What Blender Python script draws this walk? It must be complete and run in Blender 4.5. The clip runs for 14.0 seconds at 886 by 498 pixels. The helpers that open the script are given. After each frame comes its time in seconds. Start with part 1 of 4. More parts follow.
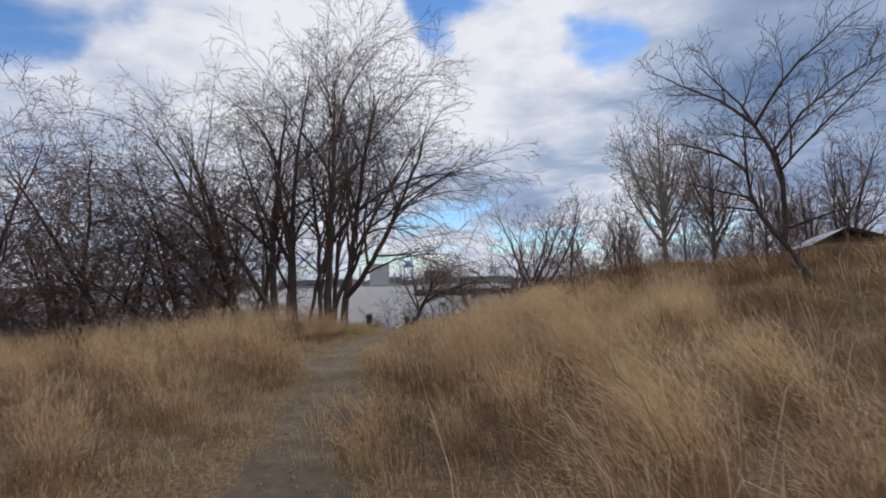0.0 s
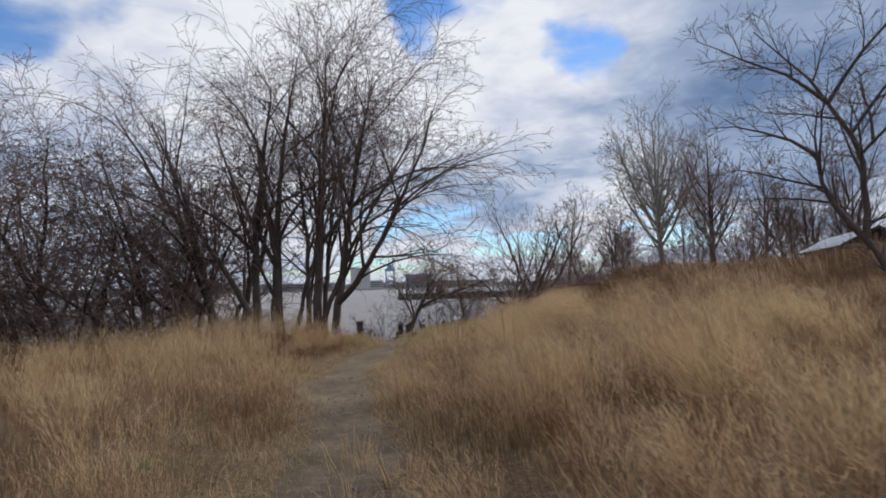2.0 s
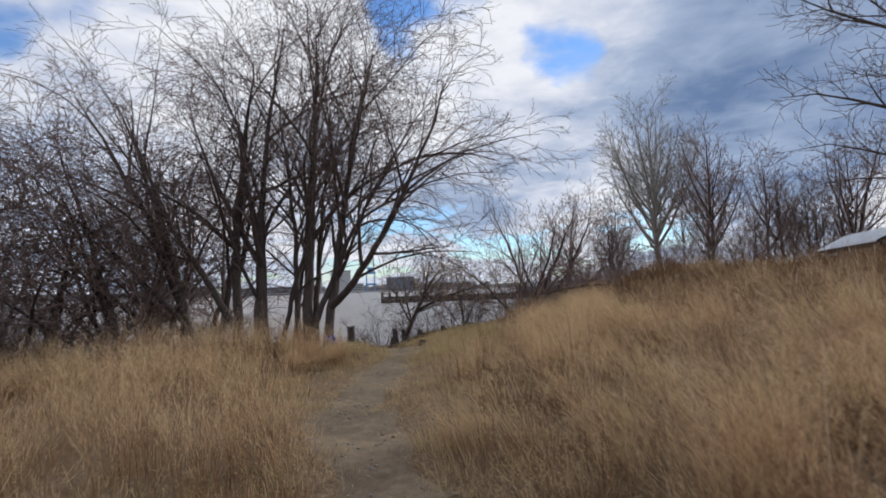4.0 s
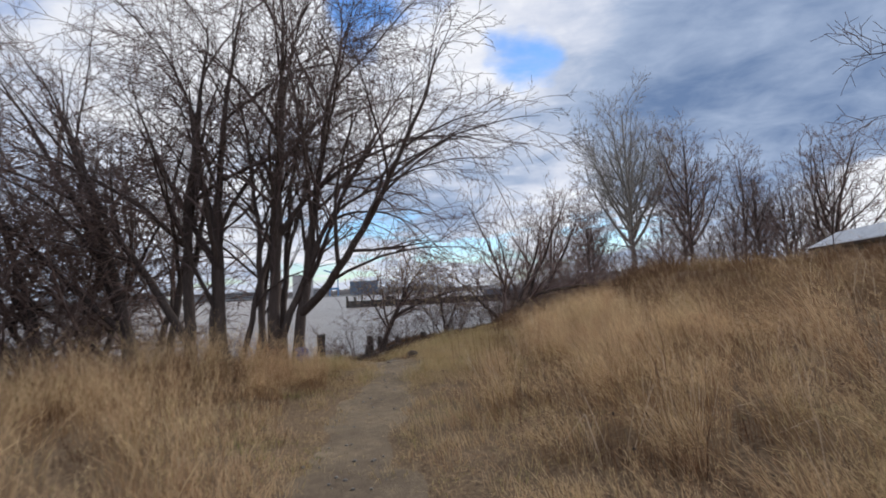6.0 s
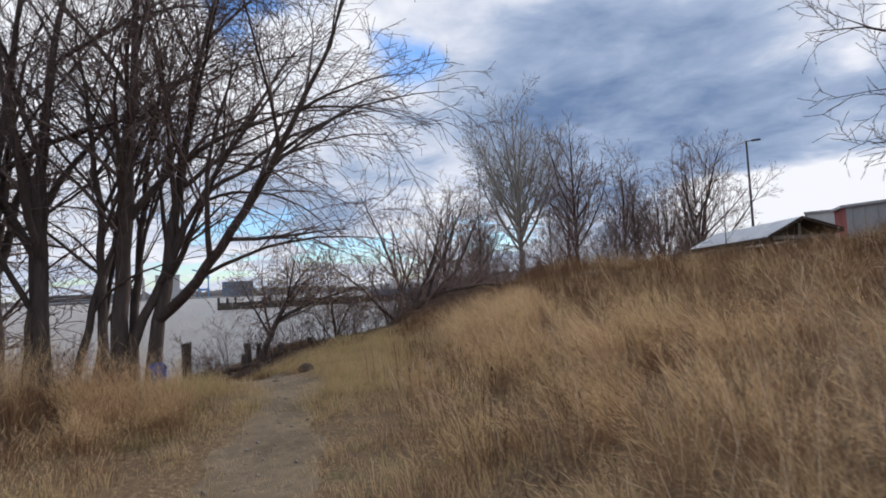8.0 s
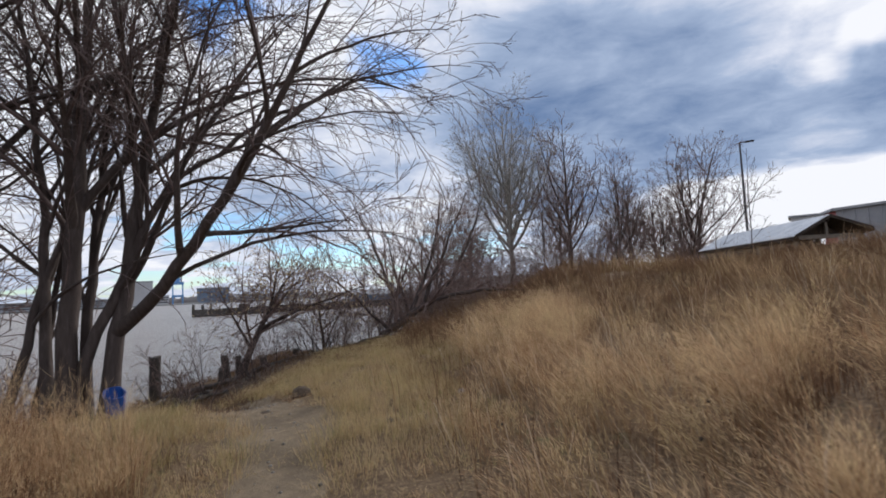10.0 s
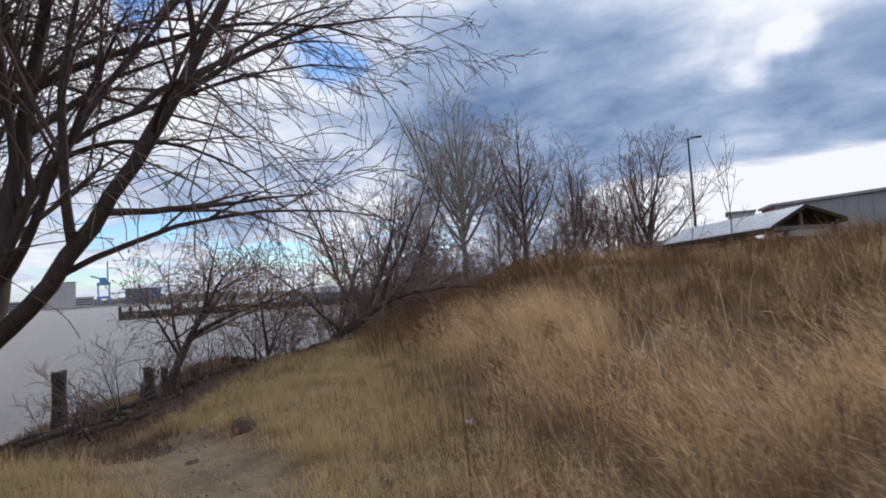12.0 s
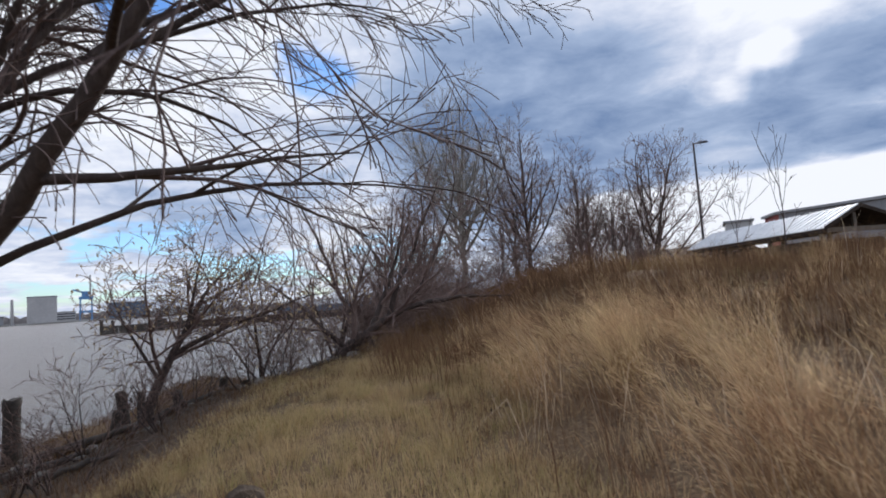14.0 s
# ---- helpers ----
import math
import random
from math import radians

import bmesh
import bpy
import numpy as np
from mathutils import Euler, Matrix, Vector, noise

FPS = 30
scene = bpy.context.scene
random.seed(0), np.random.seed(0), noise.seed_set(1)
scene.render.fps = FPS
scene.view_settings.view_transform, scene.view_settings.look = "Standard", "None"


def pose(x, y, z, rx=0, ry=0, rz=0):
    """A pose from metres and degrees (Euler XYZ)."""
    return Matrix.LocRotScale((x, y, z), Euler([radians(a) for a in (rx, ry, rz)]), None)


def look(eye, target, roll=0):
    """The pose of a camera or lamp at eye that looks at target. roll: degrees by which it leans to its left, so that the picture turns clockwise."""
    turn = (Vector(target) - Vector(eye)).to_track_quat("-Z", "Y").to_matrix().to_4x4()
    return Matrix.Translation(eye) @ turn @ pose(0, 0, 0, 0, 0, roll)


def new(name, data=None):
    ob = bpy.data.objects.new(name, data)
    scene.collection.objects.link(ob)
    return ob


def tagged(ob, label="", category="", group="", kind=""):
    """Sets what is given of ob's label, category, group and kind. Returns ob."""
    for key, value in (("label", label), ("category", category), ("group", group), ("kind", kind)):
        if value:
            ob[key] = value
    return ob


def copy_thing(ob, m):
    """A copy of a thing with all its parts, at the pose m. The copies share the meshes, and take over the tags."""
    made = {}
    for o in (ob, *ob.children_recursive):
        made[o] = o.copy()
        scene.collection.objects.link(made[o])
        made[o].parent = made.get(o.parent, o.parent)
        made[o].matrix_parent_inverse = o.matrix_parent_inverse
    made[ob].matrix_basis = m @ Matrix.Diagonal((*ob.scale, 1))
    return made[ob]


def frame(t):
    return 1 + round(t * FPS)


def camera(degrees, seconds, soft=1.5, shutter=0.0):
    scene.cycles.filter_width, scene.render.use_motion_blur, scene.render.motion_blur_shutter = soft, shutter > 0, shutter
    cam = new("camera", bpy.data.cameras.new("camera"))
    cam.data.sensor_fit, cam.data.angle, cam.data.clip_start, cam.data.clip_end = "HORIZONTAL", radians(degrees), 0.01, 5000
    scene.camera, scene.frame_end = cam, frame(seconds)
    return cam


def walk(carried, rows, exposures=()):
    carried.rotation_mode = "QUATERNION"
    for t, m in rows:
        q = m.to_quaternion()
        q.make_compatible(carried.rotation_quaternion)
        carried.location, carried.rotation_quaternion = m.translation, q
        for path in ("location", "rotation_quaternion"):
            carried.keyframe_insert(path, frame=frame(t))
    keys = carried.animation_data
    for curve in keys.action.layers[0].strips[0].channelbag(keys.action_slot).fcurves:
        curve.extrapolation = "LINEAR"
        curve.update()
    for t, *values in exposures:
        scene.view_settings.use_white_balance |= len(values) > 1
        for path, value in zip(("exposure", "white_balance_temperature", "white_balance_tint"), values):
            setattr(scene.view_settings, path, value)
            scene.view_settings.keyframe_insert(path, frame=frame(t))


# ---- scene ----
cam = camera(78.2, 14.0, soft=1.8, shutter=0.5)
METRES, EYE, TILT, LEAN, TURN = 16.0, 1.5, 3.5, 1.5, 0.0
ROWS = [
    (0.0, 0.0, 0.0, 0.0, 0.0, 0.0, -0.0),
    (0.5, -0.0103, 0.0355, -0.002, -1.01, -0.26, 0.47),
    (1.0, -0.025, 0.0697, -0.003, -1.37, -0.16, 0.15),
    (1.5, -0.0361, 0.1035, -0.0055, -1.73, -0.04, 0.3),
    (2.0, -0.051, 0.1358, -0.0071, -1.98, 0.38, 0.01),
    (4.5, -0.1132, 0.3179, -0.0224, -4.68, 0.7, 0.08),
    (5.0, -0.124, 0.354, -0.0245, -5.35, 0.78, -0.02),
    (5.5, -0.1274, 0.3913, -0.0283, -6.24, 0.92, 0.43),
    (6.0, -0.1344, 0.4257, -0.0302, -7.84, 1.01, 0.57),
    (6.5, -0.132, 0.4614, -0.0336, -11.21, 1.14, 0.78),
    (7.0, -0.1331, 0.4945, -0.0358, -15.61, 1.11, 0.73),
    (7.5, -0.1357, 0.5283, -0.0382, -19.19, 1.11, 0.19),
    (8.0, -0.1428, 0.566, -0.0403, -20.19, 1.02, -0.03),
    (10.5, -0.1459, 0.7307, -0.0492, -23.34, 1.68, 0.5),
    (11.0, -0.1383, 0.7629, -0.0503, -24.61, 1.63, 0.91),
    (11.5, -0.136, 0.7951, -0.052, -26.5, 1.64, 0.64),
    (12.0, -0.1308, 0.8294, -0.0544, -28.34, 1.3, 0.45),
    (12.5, -0.1313, 0.8664, -0.0564, -28.7, 1.28, 0.31),
    (13.0, -0.128, 0.9036, -0.0604, -28.83, 1.66, 0.33),
    (13.5, -0.1257, 0.9374, -0.0614, -28.9, 2.22, 0.41),
    (14.0, -0.1175, 0.9711, -0.0649, -29.59, 2.56, 0.68),
]
walk(cam, [(t, pose(0, 0, EYE, TILT, LEAN, TURN) @ pose(METRES * x, METRES * y, METRES * z, 90 + pitch, roll, yaw)) for t, x, y, z, yaw, pitch, roll in ROWS],
     exposures=((0, -0.16, 6270, 12), (7.0, 0.02, 6300, 12), (10.5, 0.03, 6270, 12), (14.0, 0.03, 6130, 12)))

# ---- world, sun ----
SUN_BEARING, SUN_ELEV = 62.0, 28.0      # degrees right of +y, above the horizon


def way(bearing, elev):
    b, e = radians(bearing), radians(elev)
    return Vector((math.sin(b) * math.cos(e), math.cos(b) * math.cos(e), math.sin(e)))


class Nodes:
    """Short notation for node trees."""

    def __init__(self, tree):
        self.tree = tree
        tree.nodes.clear()

    def add(self, kind, inputs=(), **props):
        n = self.tree.nodes.new(kind)
        for k, v in props.items():
            setattr(n, k, v)
        for k, v in dict(inputs).items():
            if isinstance(v, bpy.types.NodeSocket):
                self.tree.links.new(v, n.inputs[k])
            else:
                n.inputs[k].default_value = v
        return n

    def math(self, op, a, b=0.0, c=0.0):
        return self.add("ShaderNodeMath", {0: a, 1: b, 2: c}, operation=op).outputs[0]

    def noise(self, vec, scale, detail=4.0, rough=0.55, dist=0.0):
        ins = {"Scale": scale, "Detail": detail, "Roughness": rough, "Distortion": dist}
        if vec is not None:
            ins["Vector"] = vec
        return self.add("ShaderNodeTexNoise", ins).outputs["Fac"]

    def ramp(self, fac, stops):
        n = self.add("ShaderNodeValToRGB", {"Fac": fac})
        els = n.color_ramp.elements
        while len(els) < len(stops):
            els.new(0.5)
        for e, (p, c) in zip(els, stops):
            e.position, e.color = p, (*c, 1)
        return n.outputs["Color"]

    def mix(self, fac, a, b, blend="MIX"):
        n = self.add("ShaderNodeMix", data_type="RGBA", blend_type=blend)
        for k, v in ((0, fac), (6, a), (7, b)):
            if isinstance(v, bpy.types.NodeSocket):
                self.tree.links.new(v, n.inputs[k])
            else:
                n.inputs[k].default_value = v if k == 0 else (*v, 1)
        return n.outputs[2]


world = bpy.data.worlds.new("sky")
scene.world = world
world.use_nodes = True
W = Nodes(world.node_tree)
direction = W.add("ShaderNodeTexCoord").outputs["Generated"]
sep = W.add("ShaderNodeSeparateXYZ", {0: direction})
up = W.math("MAXIMUM", sep.outputs[2], 0.0)
flat = W.math("ADD", up, 0.16)
cloud_place = W.add("ShaderNodeCombineXYZ", {0: W.math("DIVIDE", sep.outputs[0], flat), 1: W.math("DIVIDE", sep.outputs[1], flat), 2: 0.0}).outputs[0]


swirl = W.add("ShaderNodeTexNoise", {"Vector": direction, "Scale": 5.0, "Detail": 5.0, "Roughness": 0.55}).outputs["Color"]
swirl = W.add("ShaderNodeVectorMath", {0: swirl, 1: (0.5, 0.5, 0.5)}, operation="SUBTRACT").outputs[0]
swirl = W.add("ShaderNodeVectorMath", {0: swirl, 1: (0.2, 0.2, 0.12)}, operation="MULTIPLY").outputs[0]
ragged = W.add("ShaderNodeVectorMath", {0: W.add("ShaderNodeVectorMath", {0: direction, 1: swirl}, operation="ADD").outputs[0]}, operation="NORMALIZE").outputs[0]
gentle = W.add("ShaderNodeVectorMath", {0: swirl, 1: (0.45, 0.45, 0.45)}, operation="MULTIPLY").outputs[0]
gentle = W.add("ShaderNodeVectorMath", {0: W.add("ShaderNodeVectorMath", {0: direction, 1: gentle}, operation="ADD").outputs[0]}, operation="NORMALIZE").outputs[0]


def around(bearing, elev, width, seen=ragged):
    """1 towards a direction, falling raggedly to 0 at width degrees from it."""
    d = W.add("ShaderNodeVectorMath", {0: seen, 1: way(bearing, elev)}, operation="DOT_PRODUCT").outputs["Value"]
    return W.add("ShaderNodeMapRange", {0: d, 1: math.cos(radians(width)), 2: 1.0, 3: 0.0, 4: 1.0}, interpolation_type="SMOOTHSTEP").outputs[0]


cover = W.math("MULTIPLY_ADD", W.noise(cloud_place, 1.6, 8.0, 0.58, 0.2), 0.8, 0.2)
for bearing, elev, width, amount in ((-37, 21, 7, -0.24), (-28, 25, 5, -0.2), (-43, 30, 9, -0.1), (1, 27.2, 6, -0.27), (9, 29, 5, -0.14), (17.8, 22.2, 5, -0.21), (4, 6.8, 6, -0.12), (10, 7.0, 6, -0.13), (-6, 5.2, 7, -0.12), (24, 6, 7, -0.12), (13, 11.5, 6, 0.2), (-33, 15, 6, 0.1),
                                     (6, 13, 8, 0.12), (13, 14, 8, 0.2), (-14, 20, 14, 0.1), (0, 14, 9, 0.08), (-34, 8, 14, 0.22), (-18, 9, 9, 0.12), (45, 20, 24, 0.34), (62, 10, 16, 0.24)):
    cover = W.math("MULTIPLY_ADD", around(bearing, elev, width), amount, cover)
layer_place = W.add("ShaderNodeMapping", {0: direction, 3: (1.0, 1.0, 3.8)}).outputs[0]
billows = W.math("MULTIPLY_ADD", W.noise(cloud_place, 4.6, 7.0, 0.6, 0.5), 0.4, -0.2)
thick = W.math("ADD", billows, W.math("ADD", W.math("MULTIPLY", W.noise(cloud_place, 1.7, 7.0, 0.55, 0.2), 0.42), W.math("MULTIPLY", W.noise(layer_place, 3.0, 6.0, 0.55, 0.2), 0.52)))
for bearing, elev, width, amount in ((40, 15, 18, 0.17), (30, 16.5, 8, 0.1), (46, 16, 10, 0.08), (58, 12.5, 9, 0.16), (70, 13, 11, 0.2), (44, 22, 16, 0.03), (-12, 22, 24, -0.14), (8, 20, 11, -0.1), (15, 18, 6, -0.08), (18, 9, 9, -0.1),
                                     (57.8, 16.5, 2.2, -0.14), (59.4, 16.8, 2.2, -0.16), (61.4, 19.2, 2.2, -0.14), (63.2, 19.5, 2.2, -0.16), (62.5, 27, 8, -0.16), (50, 27, 12, -0.06), (12, 12.5, 10, 0.17), (2, 10, 6, 0.12), (-32, 9, 14, 0.05), (-10, 10, 12, 0.06)):
    thick = W.math("MULTIPLY_ADD", around(bearing, elev, width, gentle), amount, thick)
# thin bright layers with blue between them, low over the river
low = W.add("ShaderNodeMapRange", {0: sep.outputs[2], 1: 0.09, 2: 0.19, 3: 1.0, 4: 0.0}, interpolation_type="SMOOTHSTEP").outputs[0]
bars = W.noise(W.add("ShaderNodeMapping", {0: gentle, 3: (1.0, 1.0, 5.0)}).outputs[0], 5.5, 5.0, 0.55, 0.3)
cover = W.math("MULTIPLY_ADD", low, W.math("MULTIPLY_ADD", bars, 1.5, -0.77), cover)
thick = W.math("MULTIPLY_ADD", low, -0.04, thick)
cloud = W.add("ShaderNodeMapRange", {0: cover, 1: 0.3, 2: 0.49, 3: 0.0, 4: 1.0}, interpolation_type="SMOOTHSTEP").outputs[0]
# the clear strip under the cloud deck, inland
strip_top = W.math("MULTIPLY_ADD", W.noise(layer_place, 5.0, 4.0, 0.5, 0.2), 0.05, sep.outputs[2])
clear_strip = W.add("ShaderNodeMapRange", {0: strip_top, 1: 0.168, 2: 0.192, 3: 1.0, 4: 0.0}, interpolation_type="SMOOTHSTEP").outputs[0]
inland_way = W.add("ShaderNodeVectorMath", {0: gentle, 1: way(72, 4)}, operation="DOT_PRODUCT").outputs["Value"]
clear_strip = W.math("MULTIPLY", clear_strip, W.add("ShaderNodeMapRange", {0: inland_way, 1: math.cos(radians(34)), 2: math.cos(radians(20)), 3: 0.0, 4: 1.0}, interpolation_type="SMOOTHSTEP").outputs[0])
thick = W.math("MULTIPLY_ADD", clear_strip, -0.55, thick)
cloud_colour = W.ramp(thick, [(0.3, (0.92, 0.93, 0.95)), (0.44, (0.67, 0.715, 0.81)), (0.58, (0.385, 0.475, 0.63)), (0.84, (0.15, 0.23, 0.39))])
air = W.add("ShaderNodeTexSky", sky_type="NISHITA", sun_disc=False, sun_elevation=radians(SUN_ELEV), sun_rotation=radians(SUN_BEARING), air_density=1.2, dust_density=0.2, ozone_density=3.0)
blue = W.mix(1.0, air.outputs[0], (0.115, 0.142, 0.178), "MULTIPLY")
sky_colour = W.mix(cloud, blue, cloud_colour)
W.add("ShaderNodeOutputWorld", {0: W.add("ShaderNodeBackground", {"Color": sky_colour, "Strength": 1.0}).outputs[0]})

sun_lamp = bpy.data.lights.new("sun", "SUN")
sun_lamp.energy, sun_lamp.angle, sun_lamp.color = 2.2, radians(12), (1.0, 0.95, 0.87)
new("sun", sun_lamp).matrix_world = look(way(SUN_BEARING, SUN_ELEV) * 100, (0, 0, 0))

# ---- materials ----


def material(name, build, rough=0.9, bump=None, metal=0.0, spec=0.3):
    """build(nodes, place) gives a colour socket and a height socket (or None)."""
    mat = bpy.data.materials.new(name)
    mat.use_nodes = True
    n = Nodes(mat.node_tree)
    place = n.add("ShaderNodeTexCoord").outputs["Object"]
    colour, height = build(n, place)
    ins = {"Base Color": colour, "Roughness": rough, "Metallic": metal, "Specular IOR Level": spec}
    if height is not None and bump:
        ins["Normal"] = n.add("ShaderNodeBump", {"Height": height, "Strength": bump[0], "Distance": bump[1]}).outputs[0]
    n.add("ShaderNodeOutputMaterial", {0: n.add("ShaderNodeBsdfPrincipled", ins).outputs[0]})
    return mat


def plain(name, a, b, scale=6.0, rough=0.85, bump=(0.3, 0.02), metal=0.0):
    """A surface whose colour wanders between a and b at two sizes."""
    def build(n, place):
        big, fine = n.noise(place, scale, 3.0), n.noise(place, scale * 9, 5.0)
        f = n.math("ADD", n.math("MULTIPLY", big, 0.6), n.math("MULTIPLY", fine, 0.4))
        return n.ramp(f, [(0.32, a), (0.68, b)]), fine
    return material(name, build, rough, bump, metal)


def grass_material(name, stops, patch=0.4, glow=0.35):
    """Dry blades that let some light through; the hue wanders in patches and from blade to blade."""
    mat = bpy.data.materials.new(name)
    mat.use_nodes = True
    n = Nodes(mat.node_tree)
    place = n.add("ShaderNodeTexCoord").outputs["Object"]
    island = n.add("ShaderNodeNewGeometry").outputs["Random Per Island"]
    f = n.math("ADD", n.math("MULTIPLY", n.noise(place, patch, 3.0, 0.6, 0.4), 0.45), n.math("ADD", n.math("MULTIPLY", n.noise(place, patch * 4, 3.0, 0.6), 0.4), n.math("MULTIPLY", island, 0.22)))
    colour = n.ramp(f, stops)
    diffuse = n.add("ShaderNodeBsdfDiffuse", {"Color": colour}).outputs[0]
    thin = n.add("ShaderNodeBsdfTranslucent", {"Color": colour}).outputs[0]
    n.add("ShaderNodeOutputMaterial", {0: n.add("ShaderNodeMixShader", {0: glow, 1: diffuse, 2: thin}).outputs[0]})
    return mat


def bark_look(n, place):
    stretch = n.add("ShaderNodeMapping", {0: place, 3: (14.0, 14.0, 2.2)}).outputs[0]
    ridges = n.noise(stretch, 1.0, 6.0, 0.65, 0.6)
    stain = n.noise(place, 1.3, 3.0)
    f = n.math("ADD", n.math("MULTIPLY", ridges, 0.7), n.math("MULTIPLY", stain, 0.3))
    return n.ramp(f, [(0.28, (0.04, 0.029, 0.026)), (0.55, (0.09, 0.069, 0.061)), (0.78, (0.16, 0.128, 0.112))]), ridges


def ground_look(n, place):
    grain, clods, patch = n.noise(place, 22.0, 6.0, 0.65), n.noise(place, 4.0, 4.0), n.noise(place, 0.5, 3.0)
    straw = n.ramp(grain, [(0.3, (0.07, 0.043, 0.025)), (0.52, (0.17, 0.112, 0.062)), (0.72, (0.36, 0.255, 0.145))])
    moss = n.ramp(grain, [(0.3, (0.06, 0.065, 0.02)), (0.7, (0.2, 0.19, 0.07))])
    f = n.add("ShaderNodeMapRange", {0: n.math("ADD", n.math("MULTIPLY", patch, 0.6), n.math("MULTIPLY", clods, 0.4)), 1: 0.58, 2: 0.72}).outputs[0]
    return n.mix(f, straw, moss), grain


def dirt_look(n, place):
    grain, clods, patch = n.noise(place, 40.0, 6.0, 0.7), n.noise(place, 7.0, 4.0), n.noise(place, 1.1, 3.0)
    f = n.math("ADD", n.math("MULTIPLY", grain, 0.35), n.math("ADD", n.math("MULTIPLY", clods, 0.3), n.math("MULTIPLY", patch, 0.35)))
    # two tones of earth: darker near the start of the path, lighter farther along
    dark_earth = n.ramp(f, [(0.34, (0.08, 0.056, 0.038)), (0.5, (0.16, 0.116, 0.077)), (0.66, (0.31, 0.235, 0.155))])
    dry = n.ramp(f, [(0.34, (0.1, 0.072, 0.046)), (0.5, (0.2, 0.148, 0.094)), (0.66, (0.34, 0.262, 0.165))])
    along = n.add("ShaderNodeSeparateXYZ", {0: place}).outputs[1]
    farther = n.add("ShaderNodeMapRange", {0: n.math("MULTIPLY_ADD", patch, 6.0, along), 1: 10.0, 2: 16.0, 3: 0.0, 4: 1.0}).outputs[0]
    return n.mix(farther, dark_earth, dry), grain


def water_look(n, place):
    stretch = n.add("ShaderNodeMapping", {0: place, 2: (0, 0, 0.5), 3: (0.6, 1.6, 1.0)}).outputs[0]
    ripple = n.noise(stretch, 1.6, 6.0, 0.65)
    return n.ramp(n.noise(place, 0.02, 3.0), [(0.3, (0.17, 0.138, 0.115)), (0.7, (0.23, 0.19, 0.16))]), ripple


GROUND = material("ground", ground_look, 0.95, (0.8, 0.04))
DIRT = material("dirt", dirt_look, 0.95, (0.8, 0.03))
WATER = material("river_water", water_look, 0.3, (1.0, 0.35), spec=0.4)
BARK = material("bark", bark_look, 0.9, (0.9, 0.02))
TWIG = plain("twig", (0.13, 0.086, 0.074), (0.27, 0.19, 0.164), 3.0, 0.85, None)
DARK_TWIG = plain("dark_twig", (0.088, 0.061, 0.056), (0.195, 0.142, 0.13), 3.0, 0.85, None)
PALE_BARK = plain("pale_bark", (0.19, 0.172, 0.15), (0.43, 0.395, 0.35), 3.0, 0.85, None)
TAN_GRASS = grass_material("tan_grass", [(0.35, (0.16, 0.087, 0.058)), (0.45, (0.36, 0.225, 0.13)), (0.54, (0.63, 0.455, 0.275)), (0.62, (0.57, 0.43, 0.245)), (0.73, (0.31, 0.245, 0.125))])
PALE_GRASS = grass_material("pale_seed_heads", [(0.35, (0.5, 0.36, 0.25)), (0.65, (0.7, 0.57, 0.42))])
GREEN_GRASS = grass_material("green_grass", [(0.35, (0.11, 0.15, 0.035)), (0.65, (0.25, 0.27, 0.08))], 1.5)
TARP = plain("tarpaulin", (0.05, 0.05, 0.16), (0.12, 0.11, 0.28), 3.0, 0.5)
BROWN_GRASS = grass_material("brown_grass", [(0.35, (0.062, 0.033, 0.023)), (0.5, (0.14, 0.081, 0.05)), (0.65, (0.26, 0.17, 0.096))])
SHORT_GRASS = grass_material("short_grass", [(0.34, (0.25, 0.165, 0.095)), (0.45, (0.52, 0.39, 0.225)), (0.56, (0.52, 0.4, 0.215)), (0.7, (0.29, 0.262, 0.11))], 0.9)
DULL_GRASS = grass_material("dull_grass", [(0.35, (0.075, 0.04, 0.026)), (0.48, (0.175, 0.108, 0.062)), (0.6, (0.28, 0.195, 0.108)), (0.72, (0.185, 0.146, 0.066))], 0.6)
# natural reddish stems and pale plumes, whose contrast also paints shaded bottoms and light tops
STEM = grass_material("grass_stem", [(0.36, (0.1, 0.045, 0.028)), (0.5, (0.25, 0.142, 0.078)), (0.64, (0.37, 0.25, 0.13)), (0.74, (0.22, 0.157, 0.07))], 0.55)
PLUME = grass_material("grass_plume", [(0.36, (0.33, 0.17, 0.095)), (0.46, (0.67, 0.45, 0.265)), (0.58, (0.82, 0.62, 0.375)), (0.66, (0.66, 0.51, 0.265)), (0.76, (0.4, 0.31, 0.145))], 0.55, 0.45)
DEAD_LEAF = grass_material("dead_leaf", [(0.3, (0.3, 0.2, 0.11)), (0.6, (0.55, 0.42, 0.25))])
SHEET_METAL = plain("sheet_metal", (0.55, 0.57, 0.6), (0.8, 0.81, 0.82), 2.0, 0.45, (0.15, 0.01), 0.2)
DARK_TIMBER = plain("dark_timber", (0.022, 0.016, 0.013), (0.065, 0.048, 0.037), 4.0)
GREY_TIMBER = plain("grey_timber", (0.11, 0.095, 0.08), (0.25, 0.22, 0.185), 4.0)
GREY_WALL = plain("grey_cladding", (0.27, 0.275, 0.29), (0.35, 0.355, 0.37), 0.3, 0.6)
RED_WALL = plain("red_cladding", (0.36, 0.125, 0.12), (0.45, 0.175, 0.165), 0.3, 0.7)
PALE_WALL = plain("pale_cladding", (0.4, 0.4, 0.4), (0.55, 0.55, 0.54), 0.3, 0.6)
BLUE_WALL = plain("blue_grey_cladding", (0.13, 0.17, 0.23), (0.2, 0.25, 0.32), 0.2, 0.6)
BLUE_PAINT = plain("crane_blue", (0.1, 0.24, 0.48), (0.17, 0.34, 0.6), 0.2, 0.6)
BROWN_ROOF = plain("brown_roof", (0.05, 0.035, 0.03), (0.1, 0.075, 0.06), 0.6)
